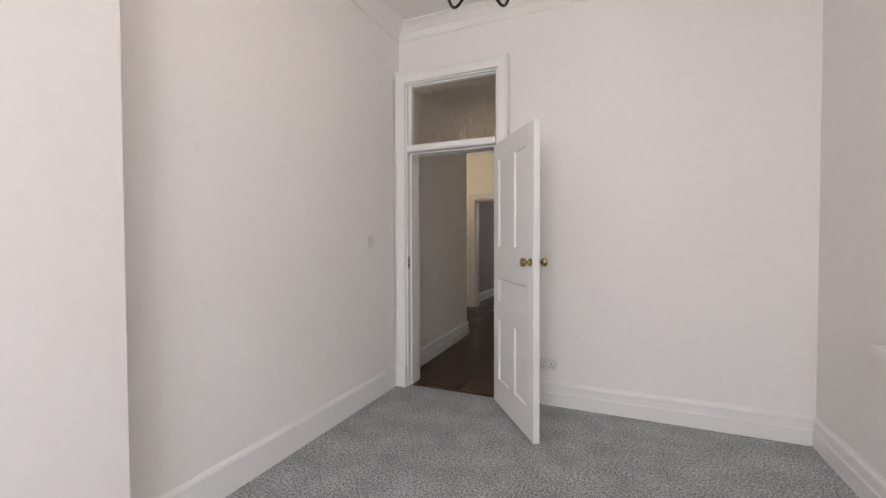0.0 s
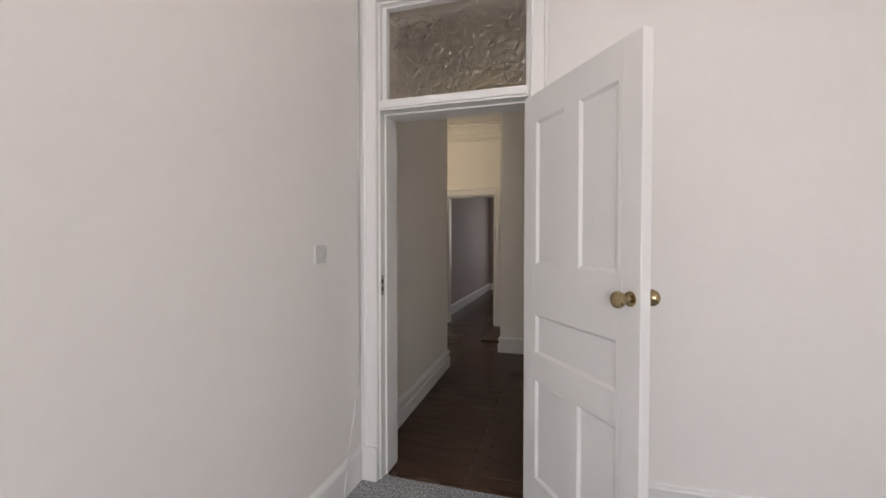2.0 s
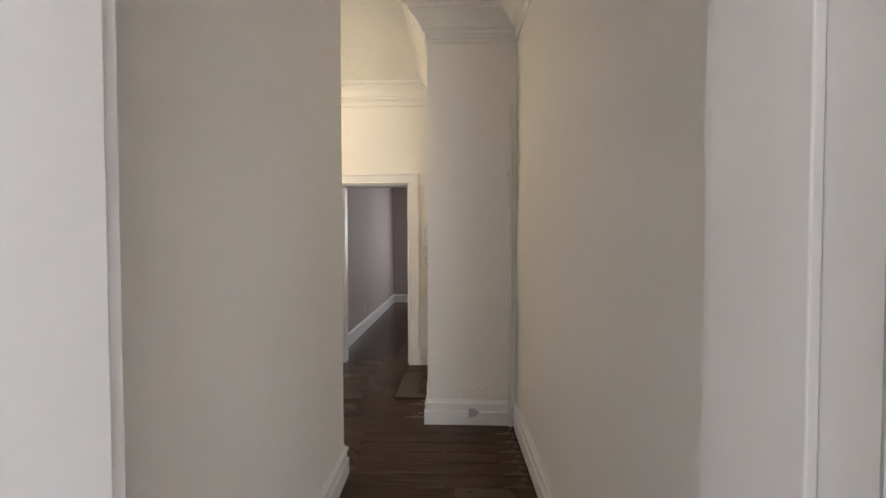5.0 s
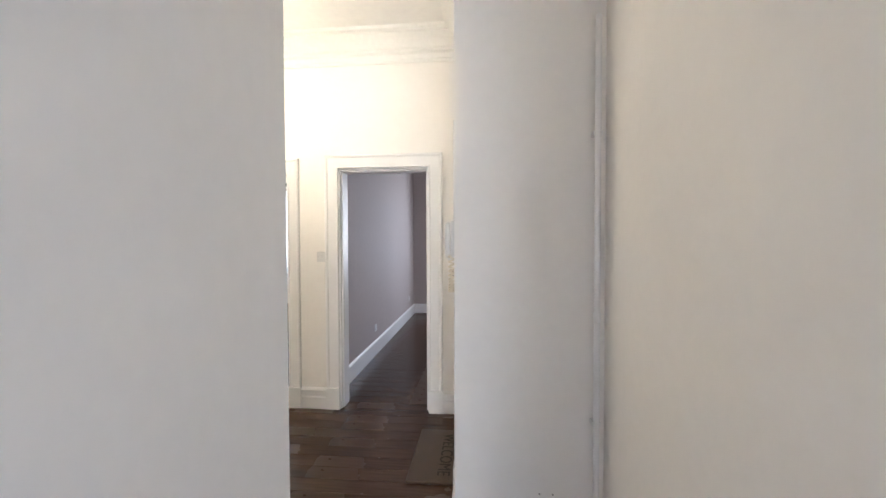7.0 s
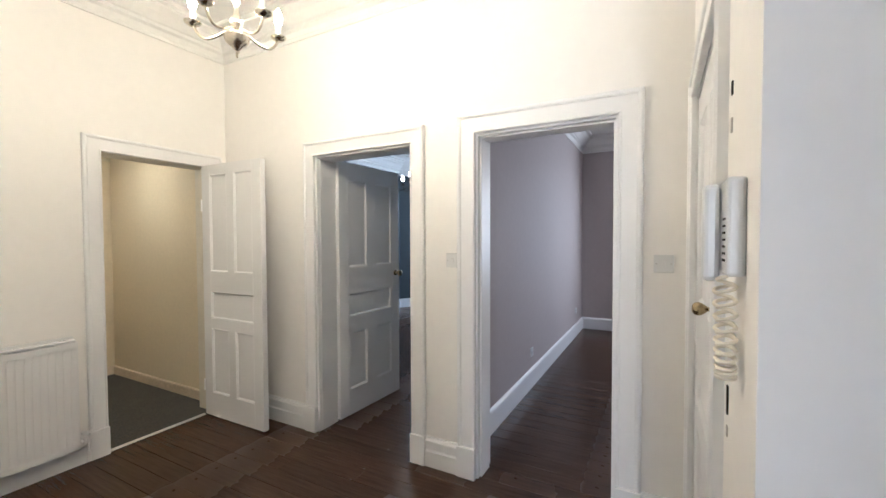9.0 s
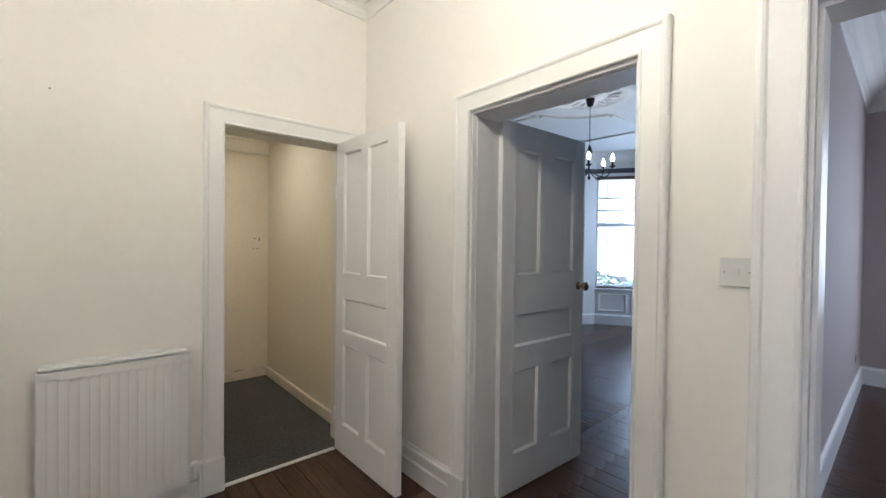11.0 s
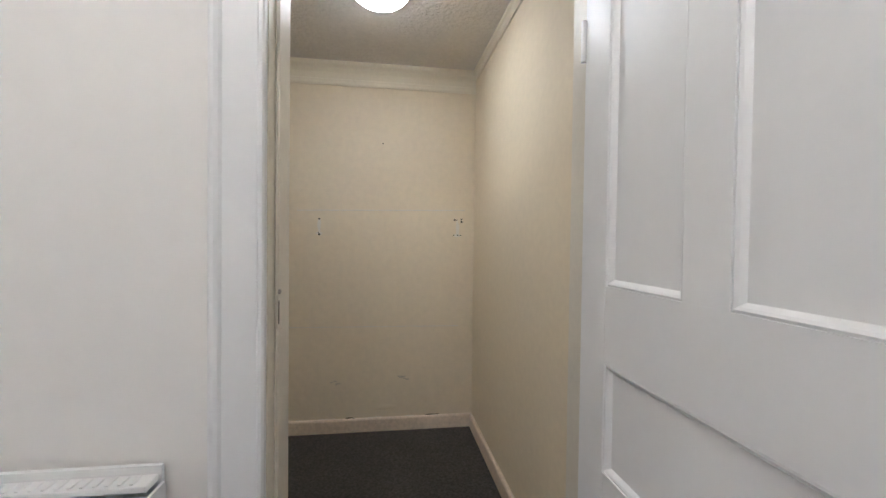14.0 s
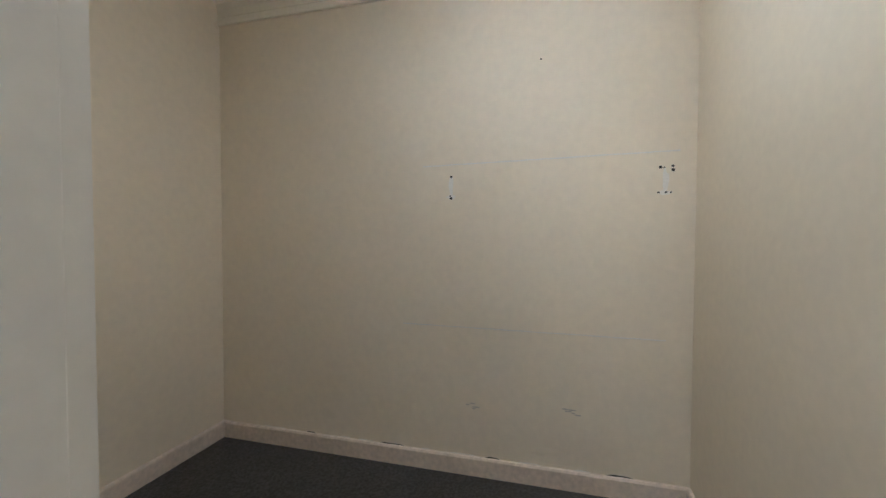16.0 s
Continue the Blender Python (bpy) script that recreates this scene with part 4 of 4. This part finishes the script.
def wall_spot(name, y, z, w, h, mat, label, seed, thick=0.0012):
    rnd = random.Random(seed)
    bm = bmesh.new()
    n = 14
    lo, hi = [], []
    for i in range(n):
        a = 2 * math.pi * i / n
        k = 0.75 + 0.5 * rnd.random()
        p = (w / 2 * k * math.cos(a), h / 2 * k * math.sin(a))
        lo.append(bm.verts.new((0, *p)))
        hi.append(bm.verts.new((thick, *p)))
    bm.faces.new(hi)
    bm.faces.new(lo[::-1])
    for i in range(n):
        bm.faces.new((lo[i - 1], lo[i], hi[i], hi[i - 1]))
    bm.transform(Matrix.Translation((-6.42, y, z)))
    return part(name, bm, mat)


for y, seed in ((7.187, 1), (8.088, 2)):
    e = thing("bracket_marks", Matrix(), "filled screw holes where a shelf bracket was", "wall marks", "bracket marks")
    for nm, dy, z, w, h, mm in (("filler_strip", 0, 1.345, 0.022, 0.10, FILLER), ("filler_patch", 0, 1.296, 0.045, 0.02, FILLER)):
        wall_spot(nm, y + dy, z, w, h, mm, "", seed).parent = e
    holes = ((0, 1.391, 0.012), (0.0, 1.291, 0.015), (-0.004, 1.302, 0.008)) if seed == 1 else ((-0.020, 1.400, 0.015), (-0.006, 1.399, 0.007), (0.026, 1.404, 0.012), (0.027, 1.388, 0.014), (-0.026, 1.297, 0.009), (0.002, 1.298, 0.010), (0.020, 1.297, 0.009))
    for q, (dy, z, s) in enumerate(holes):
        wall_spot("screw_hole", y + dy, z, s, s * 0.9, DARK, "", seed + 5 + q, 0.002).parent = e
SCUFF = material("scuffed_cream", (0.50, 0.45, 0.37), 0.85, var=0.15, scale=20)
LINE = material("pale_line", (0.74, 0.70, 0.62), 0.8, var=0.08, scale=20)


def paint_ridge(y0, y1, z0, z1, height, seed, label):
    """Low uneven ridge of old paint along the far closet wall."""
    rnd = random.Random(seed)
    bm = bmesh.new()
    n = 40
    rows = []
    for i in range(n + 1):
        s = i / n
        z = z0 + (z1 - z0) * s + 0.0015 * (rnd.random() - 0.5)
        k = 0.35 + 0.65 * rnd.random()
        y = y0 + (y1 - y0) * s
        rows.append([bm.verts.new((-6.4205 + o, y, z + h)) for o, h in ((0, -height), (0.0022 * k, -0.001), (0.0022 * k, 0.001), (0, height * 0.6))])
    for a, b in zip(rows, rows[1:]):
        for j in range(3):
            bm.faces.new((a[j], b[j], b[j + 1], a[j + 1]))
        bm.faces.new((a[3], b[3], b[0], a[0]))
    bm.faces.new(rows[0])
    bm.faces.new(rows[-1][::-1])
    return tagged(part("paint_ridge", bm, LINE), label, "wall marks", "paint ridges")


paint_ridge(7.05, 8.14, 1.444, 1.466, 0.005, 3, "pale paint ridge from a removed shelf")
paint_ridge(6.95, 8.10, 0.694, 0.688, 0.004, 5, "faint paint ridge from a removed shelf")


def plaster_blister(y, z, w, h, depth, tilt, seed):
    """Soft swelling of the wall paper, lying on the far closet wall."""
    rnd = random.Random(seed)
    bm = bmesh.new()
    n, rings = 20, 6
    wob = [0.85 + 0.3 * rnd.random() for _ in range(n)]
    grid = []
    for r in range(1, rings + 1):
        f = r / rings
        grid.append([bm.verts.new((depth * (0.5 + 0.5 * math.cos(math.pi * f)) - 0.0004, w / 2 * f * wob[i] * math.cos(2 * math.pi * i / n), h / 2 * f * wob[i] * math.sin(2 * math.pi * i / n))) for i in range(n)])
    top = bm.verts.new((depth - 0.0004, 0, 0))
    for i in range(n):
        bm.faces.new((top, grid[0][i], grid[0][(i + 1) % n]))
        for a, b in zip(grid, grid[1:]):
            bm.faces.new((a[i], b[i], b[(i + 1) % n], a[(i + 1) % n]))
    bm.faces.new(grid[-1][::-1])
    bm.transform(Matrix.Translation((-6.42, y, z)) @ Matrix.Rotation(radians(tilt), 4, "X"))
    return tagged(part("paper_blister", bm, PAINT_CLOSET, smooth=True), "cream painted wallpaper blister above the skirting", "wall marks", "paper blisters")


for i, (y, z, w, h, d, tl) in enumerate(((7.06, 0.27, 0.10, 0.26, 0.004, 24), (7.0, 0.30, 0.05, 0.16, 0.004, -18), (7.62, 0.155, 0.22, 0.05, 0.004, 4), (6.55, 0.22, 0.16, 0.10, 0.004, 0), (7.9, 0.22, 0.12, 0.14, 0.003, 10))):
    plaster_blister(y, z, w, h, d, tl, 40 + i)

# cracked paint along the top of the closet skirting
rnd = random.Random(8)
for i in range(11):
    y, w = 6.2 + 1.85 * (i + 0.6 * rnd.random()) / 11, 0.04 + 0.10 * rnd.random()
    bm = bmesh.new()
    pts = [(-w / 2, 0.0), (-w / 5, -0.0015), (w / 6, 0.0005), (w / 2, -0.001), (w / 3, 0.0035), (-w / 8, 0.0025 + 0.003 * rnd.random()), (-w / 3, 0.0035)]
    a, b = [[bm.verts.new((x, y + p, 0.0915 + q)) for p, q in pts] for x in (-6.4205, -6.4185)]
    bm.faces.new(a)
    bm.faces.new(b[::-1])
    for k in range(len(pts)):
        bm.faces.new((a[k], a[k - 1], b[k - 1], b[k]))
    tagged(part("paint_crack", bm, DARK if i % 3 == 1 else FILLER), "dark crack in old paint over the skirting" if i % 3 == 1 else "flaking pale paint over the skirting", "wall marks", "paint cracks")

nail = wall_spot("nail_hole", 7.588, 1.888, 0.008, 0.008, DARK, "", 9, 0.002)
tagged(nail, "small dark nail hole in cream wall", "wall marks")
for i, (y, z) in enumerate(((7.27, 0.330), (7.295, 0.337), (7.31, 0.322), (7.30, 0.314), (7.705, 0.358), (7.735, 0.356), (7.742, 0.343), (7.76, 0.336), (7.72, 0.349))):
    tagged(wall_spot("scuff_mark", y, z, 0.016 + 0.010 * (i % 3), 0.006, SCUFF, "", 20 + i, 0.0008), "faint grey scuff on the cream wall", "wall marks", "scuffs")

# ---- bay room ----
BAY = [(-6.05, 13.05), (-5.84, 13.335), (-5.72, 13.50), (-4.78, 14.12), (-4.62, 14.20), (-3.55, 14.25), (-3.40, 14.20), (-2.62, 13.55), (-2.52, 13.35)]
SILL, HEAD = 0.61, 2.57
BLIND = material("blind_slat", (0.80, 0.79, 0.76), 0.5, var=0.03)
BLIND.node_tree.nodes["Principled BSDF"].inputs["Transmission Weight"].default_value = 0.55
BLIND.node_tree.nodes["Principled BSDF"].inputs["Roughness"].default_value = 0.9
BLIND.node_tree.nodes["Principled BSDF"].inputs["IOR"].default_value = 1.1
RAIL = material("blind_headrail", (0.10, 0.055, 0.035), 0.5, var=0.1, scale=20)
white_bay = "white panelled timber of the bay"
for i in range(len(BAY) - 1):
    a, b = Vector(BAY[i]), Vector(BAY[i + 1])
    length, ang = (b - a).length, math.atan2((b - a).y, (b - a).x)
    M = Matrix.Translation((a.x, a.y, 0)) @ Matrix.Rotation(ang, 4, "Z")
    window = i in (2, 4, 6)
    bm = bmesh.new()
    if window:
        box(bm, 0, length, 0, 0.16, 0, SILL)
        box(bm, 0, length, 0, 0.16, HEAD, 2.62)
    else:
        box(bm, -0.005, length + 0.005, -0.012, 0.16, 0, 2.62)
    bm.transform(M)
    tagged(part("wall_bay", bm, GLOSS if i else PAINT_BLUE), white_bay if i else "dark slate blue wall beside the bay", "wall", kind="structure")
    bm = boxed(-0.02, length + 0.02, -0.004, 0.16, 2.62, 2.70)
    bm.transform(M)
    tagged(part("wall_bay_frieze", bm, PAINT_BLUE), "dark slate blue band above the bay windows", "wall", kind="structure")
    bm = boxed(-0.04, length + 0.04, -0.02, 0.18, 2.70, 3.0)
    bm.transform(M)
    tagged(part("wall_bay_top", bm, PLASTER), "white plaster above the bay windows", "wall", kind="structure")
    if window:
        for q0, q1 in ((0.06, length / 2 - 0.04), (length / 2 + 0.04, length - 0.06)):
            ring = [(q0, 0.23), (q1, 0.23), (q1, 0.53), (q0, 0.53)]
            bm = sweep(ring, [(0, 0), (0, 0.012), (0.012, 0.014), (0.022, 0.004), (0.024, 0)], Matrix(((1, 0, 0, 0), (0, 0, -1, 0), (0, 1, 0, 0), (0, 0, 0, 1))), True)
            bm.transform(M)
            tagged(part("trim_bay_panel", bm, GLOSS), "white raised panel moulding below the window", "moulding", kind="structure")
        win = thing("window_%d" % (i // 2), M, "white sash window with a venetian blind, bright outside", "window", "bay windows", "structure")
        bm = bmesh.new()
        for q in ((0, 0.05, 0.06, 0.14, SILL, HEAD), (length - 0.05, length, 0.06, 0.14, SILL, HEAD), (0.05, length - 0.05, 0.06, 0.14, SILL, SILL + 0.06), (0.05, length - 0.05, 0.06, 0.14, HEAD - 0.05, HEAD)):
            box(bm, *q)
        part("window_frame", bm, GLOSS, win)
        part("meeting_rail", boxed(0.05, length - 0.05, 0.08, 0.13, 1.70, 1.76, 0.004), GLOSS, win)
        for zb in (1.985, 2.205):
            part("glazing_bar", boxed(0.05, length - 0.05, 0.09, 0.12, zb - 0.01, zb + 0.01, 0.003), GLOSS, win)
        part("window_sill", boxed(-0.01, length + 0.01, -0.035, 0.06, SILL - 0.012, SILL + 0.014, 0.004), GLOSS, win)
        for z0, z1 in ((SILL + 0.06, 1.70), (1.76, HEAD - 0.05)):
            p = part("pane", boxed(0.05, length - 0.05, 0.10, 0.104, z0, z1), PANE, win)
            p.visible_shadow = False
        blind = thing("venetian_blind", M, "open white venetian blind hanging in the bay window", "blind", "bay blinds")
        part("headrail", boxed(0.015, length - 0.015, 0.008, 0.05, HEAD - 0.045, HEAD - 0.002, 0.002), RAIL, blind, "dark wooden headrail")
        part("bottom_rail", boxed(0.02, length - 0.02, 0.014, 0.044, SILL + 0.02, SILL + 0.038, 0.002), RAIL, blind)
        slat = None
        z = SILL + 0.055
        while z < HEAD - 0.055:
            if slat is None:
                bm = bmesh.new()
                top = [[bm.verts.new((x, y, h)) for y, h in ((-0.0125, -0.001), (0, 0.0012), (0.0125, -0.001))] for x in (0.02, length - 0.02)]
                for j in range(2):
                    bm.faces.new((top[0][j], top[1][j], top[1][j + 1], top[0][j + 1]))
                ext = bmesh.ops.extrude_face_region(bm, geom=list(bm.faces))
                bmesh.ops.translate(bm, verts=[v for v in ext["geom"] if isinstance(v, bmesh.types.BMVert)], vec=(0, 0, -0.0008))
                slat = part("slat", bm, BLIND, blind)
            else:
                s2 = slat.copy()
                scene.collection.objects.link(s2)
                s2.location, s2.rotation_euler = (0, 0.029, z), (radians(-18), 0, 0)
            if z == SILL + 0.055:
                slat.location, slat.rotation_euler = (0, 0.029, z), (radians(-18), 0, 0)
            z += 0.022
        for q in (0.12, length / 2, length - 0.12):
            part("ladder_cord", boxed(q - 0.0015, q + 0.0015, 0.014, 0.0155, SILL + 0.03, HEAD - 0.04), BLIND, blind)
run("baseboard", [BAY[-1 - i] for i in range(len(BAY))], [(o + 0.013, h) for o, h in SKIRT_TALL], GLOSS, white_sk)
wall("wall_bay_side", (-6.05, 13.35), (-6.05, 13.05), 0.2, 0, TOP, [PAINT_BLUE], label="dark slate blue wall beside the bay")
run("cornice_room_b", [(-2.52, 8.45), *[BAY[-1 - i] for i in range(len(BAY))], (-6.05, 8.45)], CORNICE, PLASTER, "white moulded plaster cornice", 2.97, True)

# ceiling rose and strapwork ribs
rose = thing("ceiling_rose", pose(-4.353, 10.84, 2.97), "ornate white plaster ceiling rose with ring", "ceiling rose")
part("disc", lathe([(0.001, -0.04), (0.07, -0.038), (0.09, -0.026), (0.2, -0.022), (0.34, -0.016), (0.36, -0.03), (0.40, -0.034), (0.43, -0.02), (0.44, 0.0)], 64), PLASTER, rose, "", True)
for i in range(16):
    bm = lathe([(0.001, 0), (0.03, 0.004), (0.022, 0.012), (0.001, 0.016)], 10)
    bm.transform(Matrix.Rotation(radians(22.5 * i), 4, "Z") @ Matrix.Translation((0.24, 0, -0.02)) @ Matrix.Diagonal((2.6, 0.9, -1, 1)))
    part("leaf", bm, PLASTER, rose, "", True)
RIB = [(-0.045, 0), (-0.045, -0.016), (-0.028, -0.024), (0.028, -0.024), (0.045, -0.016), (0.045, 0)]


def rib(path, closed=False):
    return tagged(part("ceiling_rib", sweep(path, RIB, Matrix.Translation((-4.353, 10.84, 2.97)), closed), PLASTER), "white plaster rib on the ceiling", "ceiling rib", "ceiling ribs", "structure")


for q in range(4):
    rib([(0.80 * math.cos(radians(90 * q + 14 + s * 62 / 12)), 0.80 * math.sin(radians(90 * q + 14 + s * 62 / 12))) for s in range(13)])
    c, s = (1, 0, -1, 0)[q], (0, 1, 0, -1)[q]
    for off in (-0.19, 0.19):
        rib([(c * 0.80 - s * off, s * 0.80 + c * off), (c * 1.45 - s * off, s * 1.45 + c * off)])
for sx in (-1, 1):
    rib([(sx * 1.45, -2.1), (sx * 1.45, -0.19)])
    rib([(sx * 1.45, 0.19), (sx * 1.45, 2.1)])
for sy in (-1.7, 1.75):
    rib([(-1.2, sy), (-0.19, sy)])
    rib([(0.19, sy), (1.2, sy)])

# windows of the other rooms
for nm, M, w, z0, z1 in (("window_4", pose(-0.4, -1.6, 0, 0, 0, 0), 1.6, 0.85, 2.55), ("window_5", pose(-0.15, 12.75, 0, 0, 0, 180), 1.2, 0.8, 2.5)):
    win = thing(nm, M, "white sash window in a plastered wall", "window", kind="structure")
    bm = bmesh.new()
    for q in ((0.001, 0.05, -0.2, -0.1, z0, z1), (w - 0.05, w - 0.001, -0.2, -0.1, z0, z1), (0.05, w - 0.05, -0.2, -0.1, z0 + 0.001, z0 + 0.06), (0.05, w - 0.05, -0.2, -0.1, z1 - 0.05, z1 - 0.001)):
        box(bm, *q)
    part("window_frame", bm, GLOSS, win)
    part("meeting_rail", boxed(0.05, w - 0.05, -0.17, -0.12, 1.66, 1.71), GLOSS, win)
    p = part("pane", boxed(0.05, w - 0.05, -0.152, -0.148, z0 + 0.06, z1 - 0.05), PANE, win)
    p.visible_shadow = False

# ---- outside the bay ----
GROUND = material("asphalt", (0.06, 0.06, 0.058), 0.9, var=0.15, scale=2)
FARGLASS = material("far_window", (0.42, 0.44, 0.46), 0.3, var=0.1)
FACADE = material("far_facade", (0.68, 0.65, 0.6), 0.9, var=0.06, scale=1)
tagged(part("ground", boxed(-400, 400, 15.2, 800, -0.9, -0.7), GROUND), "grey asphalt street outside the bay", "ground", kind="structure")
hs_ob = thing("house_terrace", pose(-12, 34, -0.7), "pale stone terrace across the street", "house")
part("wall", boxed(-20, 20, 0, 8, 0, 8), FACADE, hs_ob)
for i in range(9):
    for zz in (1.2, 4.6):
        part("window", boxed(-18 + i * 4.2, -16.6 + i * 4.2, -0.06, 0, zz, zz + 1.9), FARGLASS, hs_ob)
part("roof", sweep([(-20.3, 0), (20.3, 0)], [(-0.3, 8), (4, 10.5), (8.3, 8)]), material("pale_slate", (0.40, 0.40, 0.41), 0.8, var=0.1, scale=2), hs_ob)
LEAF = material("hedge_leaf", (0.06, 0.11, 0.03), 0.7, var=0.3, scale=8)
rnd = random.Random(4)
verts, faces = [], []
for i in range(5200):
    x, y = -9.5 + 8 * rnd.random(), 17.2 + 1.0 * rnd.random()
    z = -0.7 + (1.15 + 0.25 * math.sin(x * 2.1)) * rnd.random() ** 0.6
    p, q = Vector((x, y, z)), Euler((rnd.random() * 6, rnd.random() * 6, rnd.random() * 6)).to_quaternion()
    n0 = len(verts)
    for u, v in ((-0.04, 0), (0, -0.022), (0.045, 0), (0, 0.022)):
        verts.append(p + q @ Vector((u, v, 0.006 if v else 0)))
    faces.append((n0, n0 + 1, n0 + 2, n0 + 3))
me = bpy.data.meshes.new("hedge")
me.from_pydata(verts, [], faces)
me.materials.append(LEAF)
tagged(new("hedge", me), "clipped green hedge outside the bay window", "hedge", kind="stuff")


def car(m, paint, label):
    c = thing("parked_car", m, label, "car", "parked cars")
    side = [(-2.05, 0.32), (2.05, 0.32), (2.1, 0.62), (1.85, 0.82), (1.05, 0.92), (0.5, 1.38), (-0.95, 1.42), (-1.6, 1.0), (-2.05, 0.92), (-2.1, 0.6)]
    bm = bmesh.new()
    a, b = [[bm.verts.new((x, y * (0.82 if z > 1.1 else 1), z)) for x, z in side] for y in (-0.84, 0.84)]
    bm.faces.new(a)
    bm.faces.new(b[::-1])
    for i in range(len(side)):
        bm.faces.new((a[i], a[i - 1], b[i - 1], b[i]))
    bmesh.ops.bevel(bm, geom=list(bm.edges), offset=0.05, segments=2, affect="EDGES")
    part("body", bm, paint, c, "", True)
    for y in (-0.795, 0.775):
        part("side_window", boxed(-0.9, 0.45, y, y + 0.02, 1.0, 1.3, 0.005), DARK, c)
    for x in (-1.3, 1.3):
        for y in (-0.85, 0.68):
            w = part("wheel", lathe([(0.2, 0), (0.3, 0), (0.31, 0.03), (0.31, 0.14), (0.3, 0.17), (0.2, 0.17)], 24, Matrix.Translation((x, y + 0.17, 0.31)) @ Matrix.Rotation(radians(90), 4, "X")), IRON, c, "", True)
            part("rim", lathe([(0.001, 0.02), (0.2, 0.02), (0.2, 0.15), (0.001, 0.15)], 20, Matrix.Translation((x, y + 0.17, 0.31)) @ Matrix.Rotation(radians(90), 4, "X")), STEEL, w)
    return c


CARP = material("car_paint_silver", (0.5, 0.53, 0.55), 0.25, metal=0.4, var=0.02, coat=0.5)
CARB = material("car_paint_blue", (0.16, 0.20, 0.25), 0.25, metal=0.3, var=0.02, coat=0.5)
car(pose(-11.0, 20.6, -0.7, 0, 0, 4), CARP, "silver parked car in the street outside")
car(pose(-6.2, 20.8, -0.7, 0, 0, 2), CARB, "dark blue parked car in the street outside")

# ---- floorboards, last ----
sub = tagged(part("floor_boards", boxed(-6.2, 0.4, 4.045, 14.6, -0.06, -0.022), SUBFLOOR), "dark stained wide timber floorboards", "floor", kind="structure")
rnd = random.Random(11)
shared = {}


def plank(x0, x1, y, w):
    key = (round(x1 - x0, 3), round(w, 3))
    if key not in shared:
        bm = bmesh.new()
        L, b = x1 - x0, 0.0016
        prof = [(0.0012, -0.022), (w - 0.0012, -0.022), (w - 0.0012, -b), (w - 0.0012 - b, 0), (0.0012 + b, 0), (0.0012, -b)]
        a, c = [[bm.verts.new((x, p, z)) for p, z in prof] for x in (0.0005, L - 0.0005)]
        bm.faces.new(a)
        bm.faces.new(c[::-1])
        for i in range(6):
            bm.faces.new((a[i], a[i - 1], c[i - 1], c[i]))
        first = part("plank", bm, BOARDS)
        shared[key] = first.data
    else:
        first = new("plank", shared[key])
    first.parent = sub
    first.location = (x0, y, -0.0012 * rnd.random())
    return first


y = 4.05
while y < 14.4:
    w = 0.128
    if y < 6.06 - 0.13:
        spans = [(-1.72, -0.36)]
    elif y < 6.75:
        spans = [(-4.59, -2.7), (-2.7, -0.36)]
    elif y < 8.32:
        spans = [(-4.59, -2.9), (-2.9, -0.9)] if int(y * 100) % 2 else [(-4.59, -3.4), (-3.4, -0.9)]
    elif y < 12.8:
        spans = [(-6.1, -4.4), (-4.4, -2.46), (-2.46, 0.35)]
    else:
        spans = [(-6.1, -4.1), (-4.1, -2.46)]
    for s0, s1 in spans:
        plank(s0, s1, y, w)
    y += w
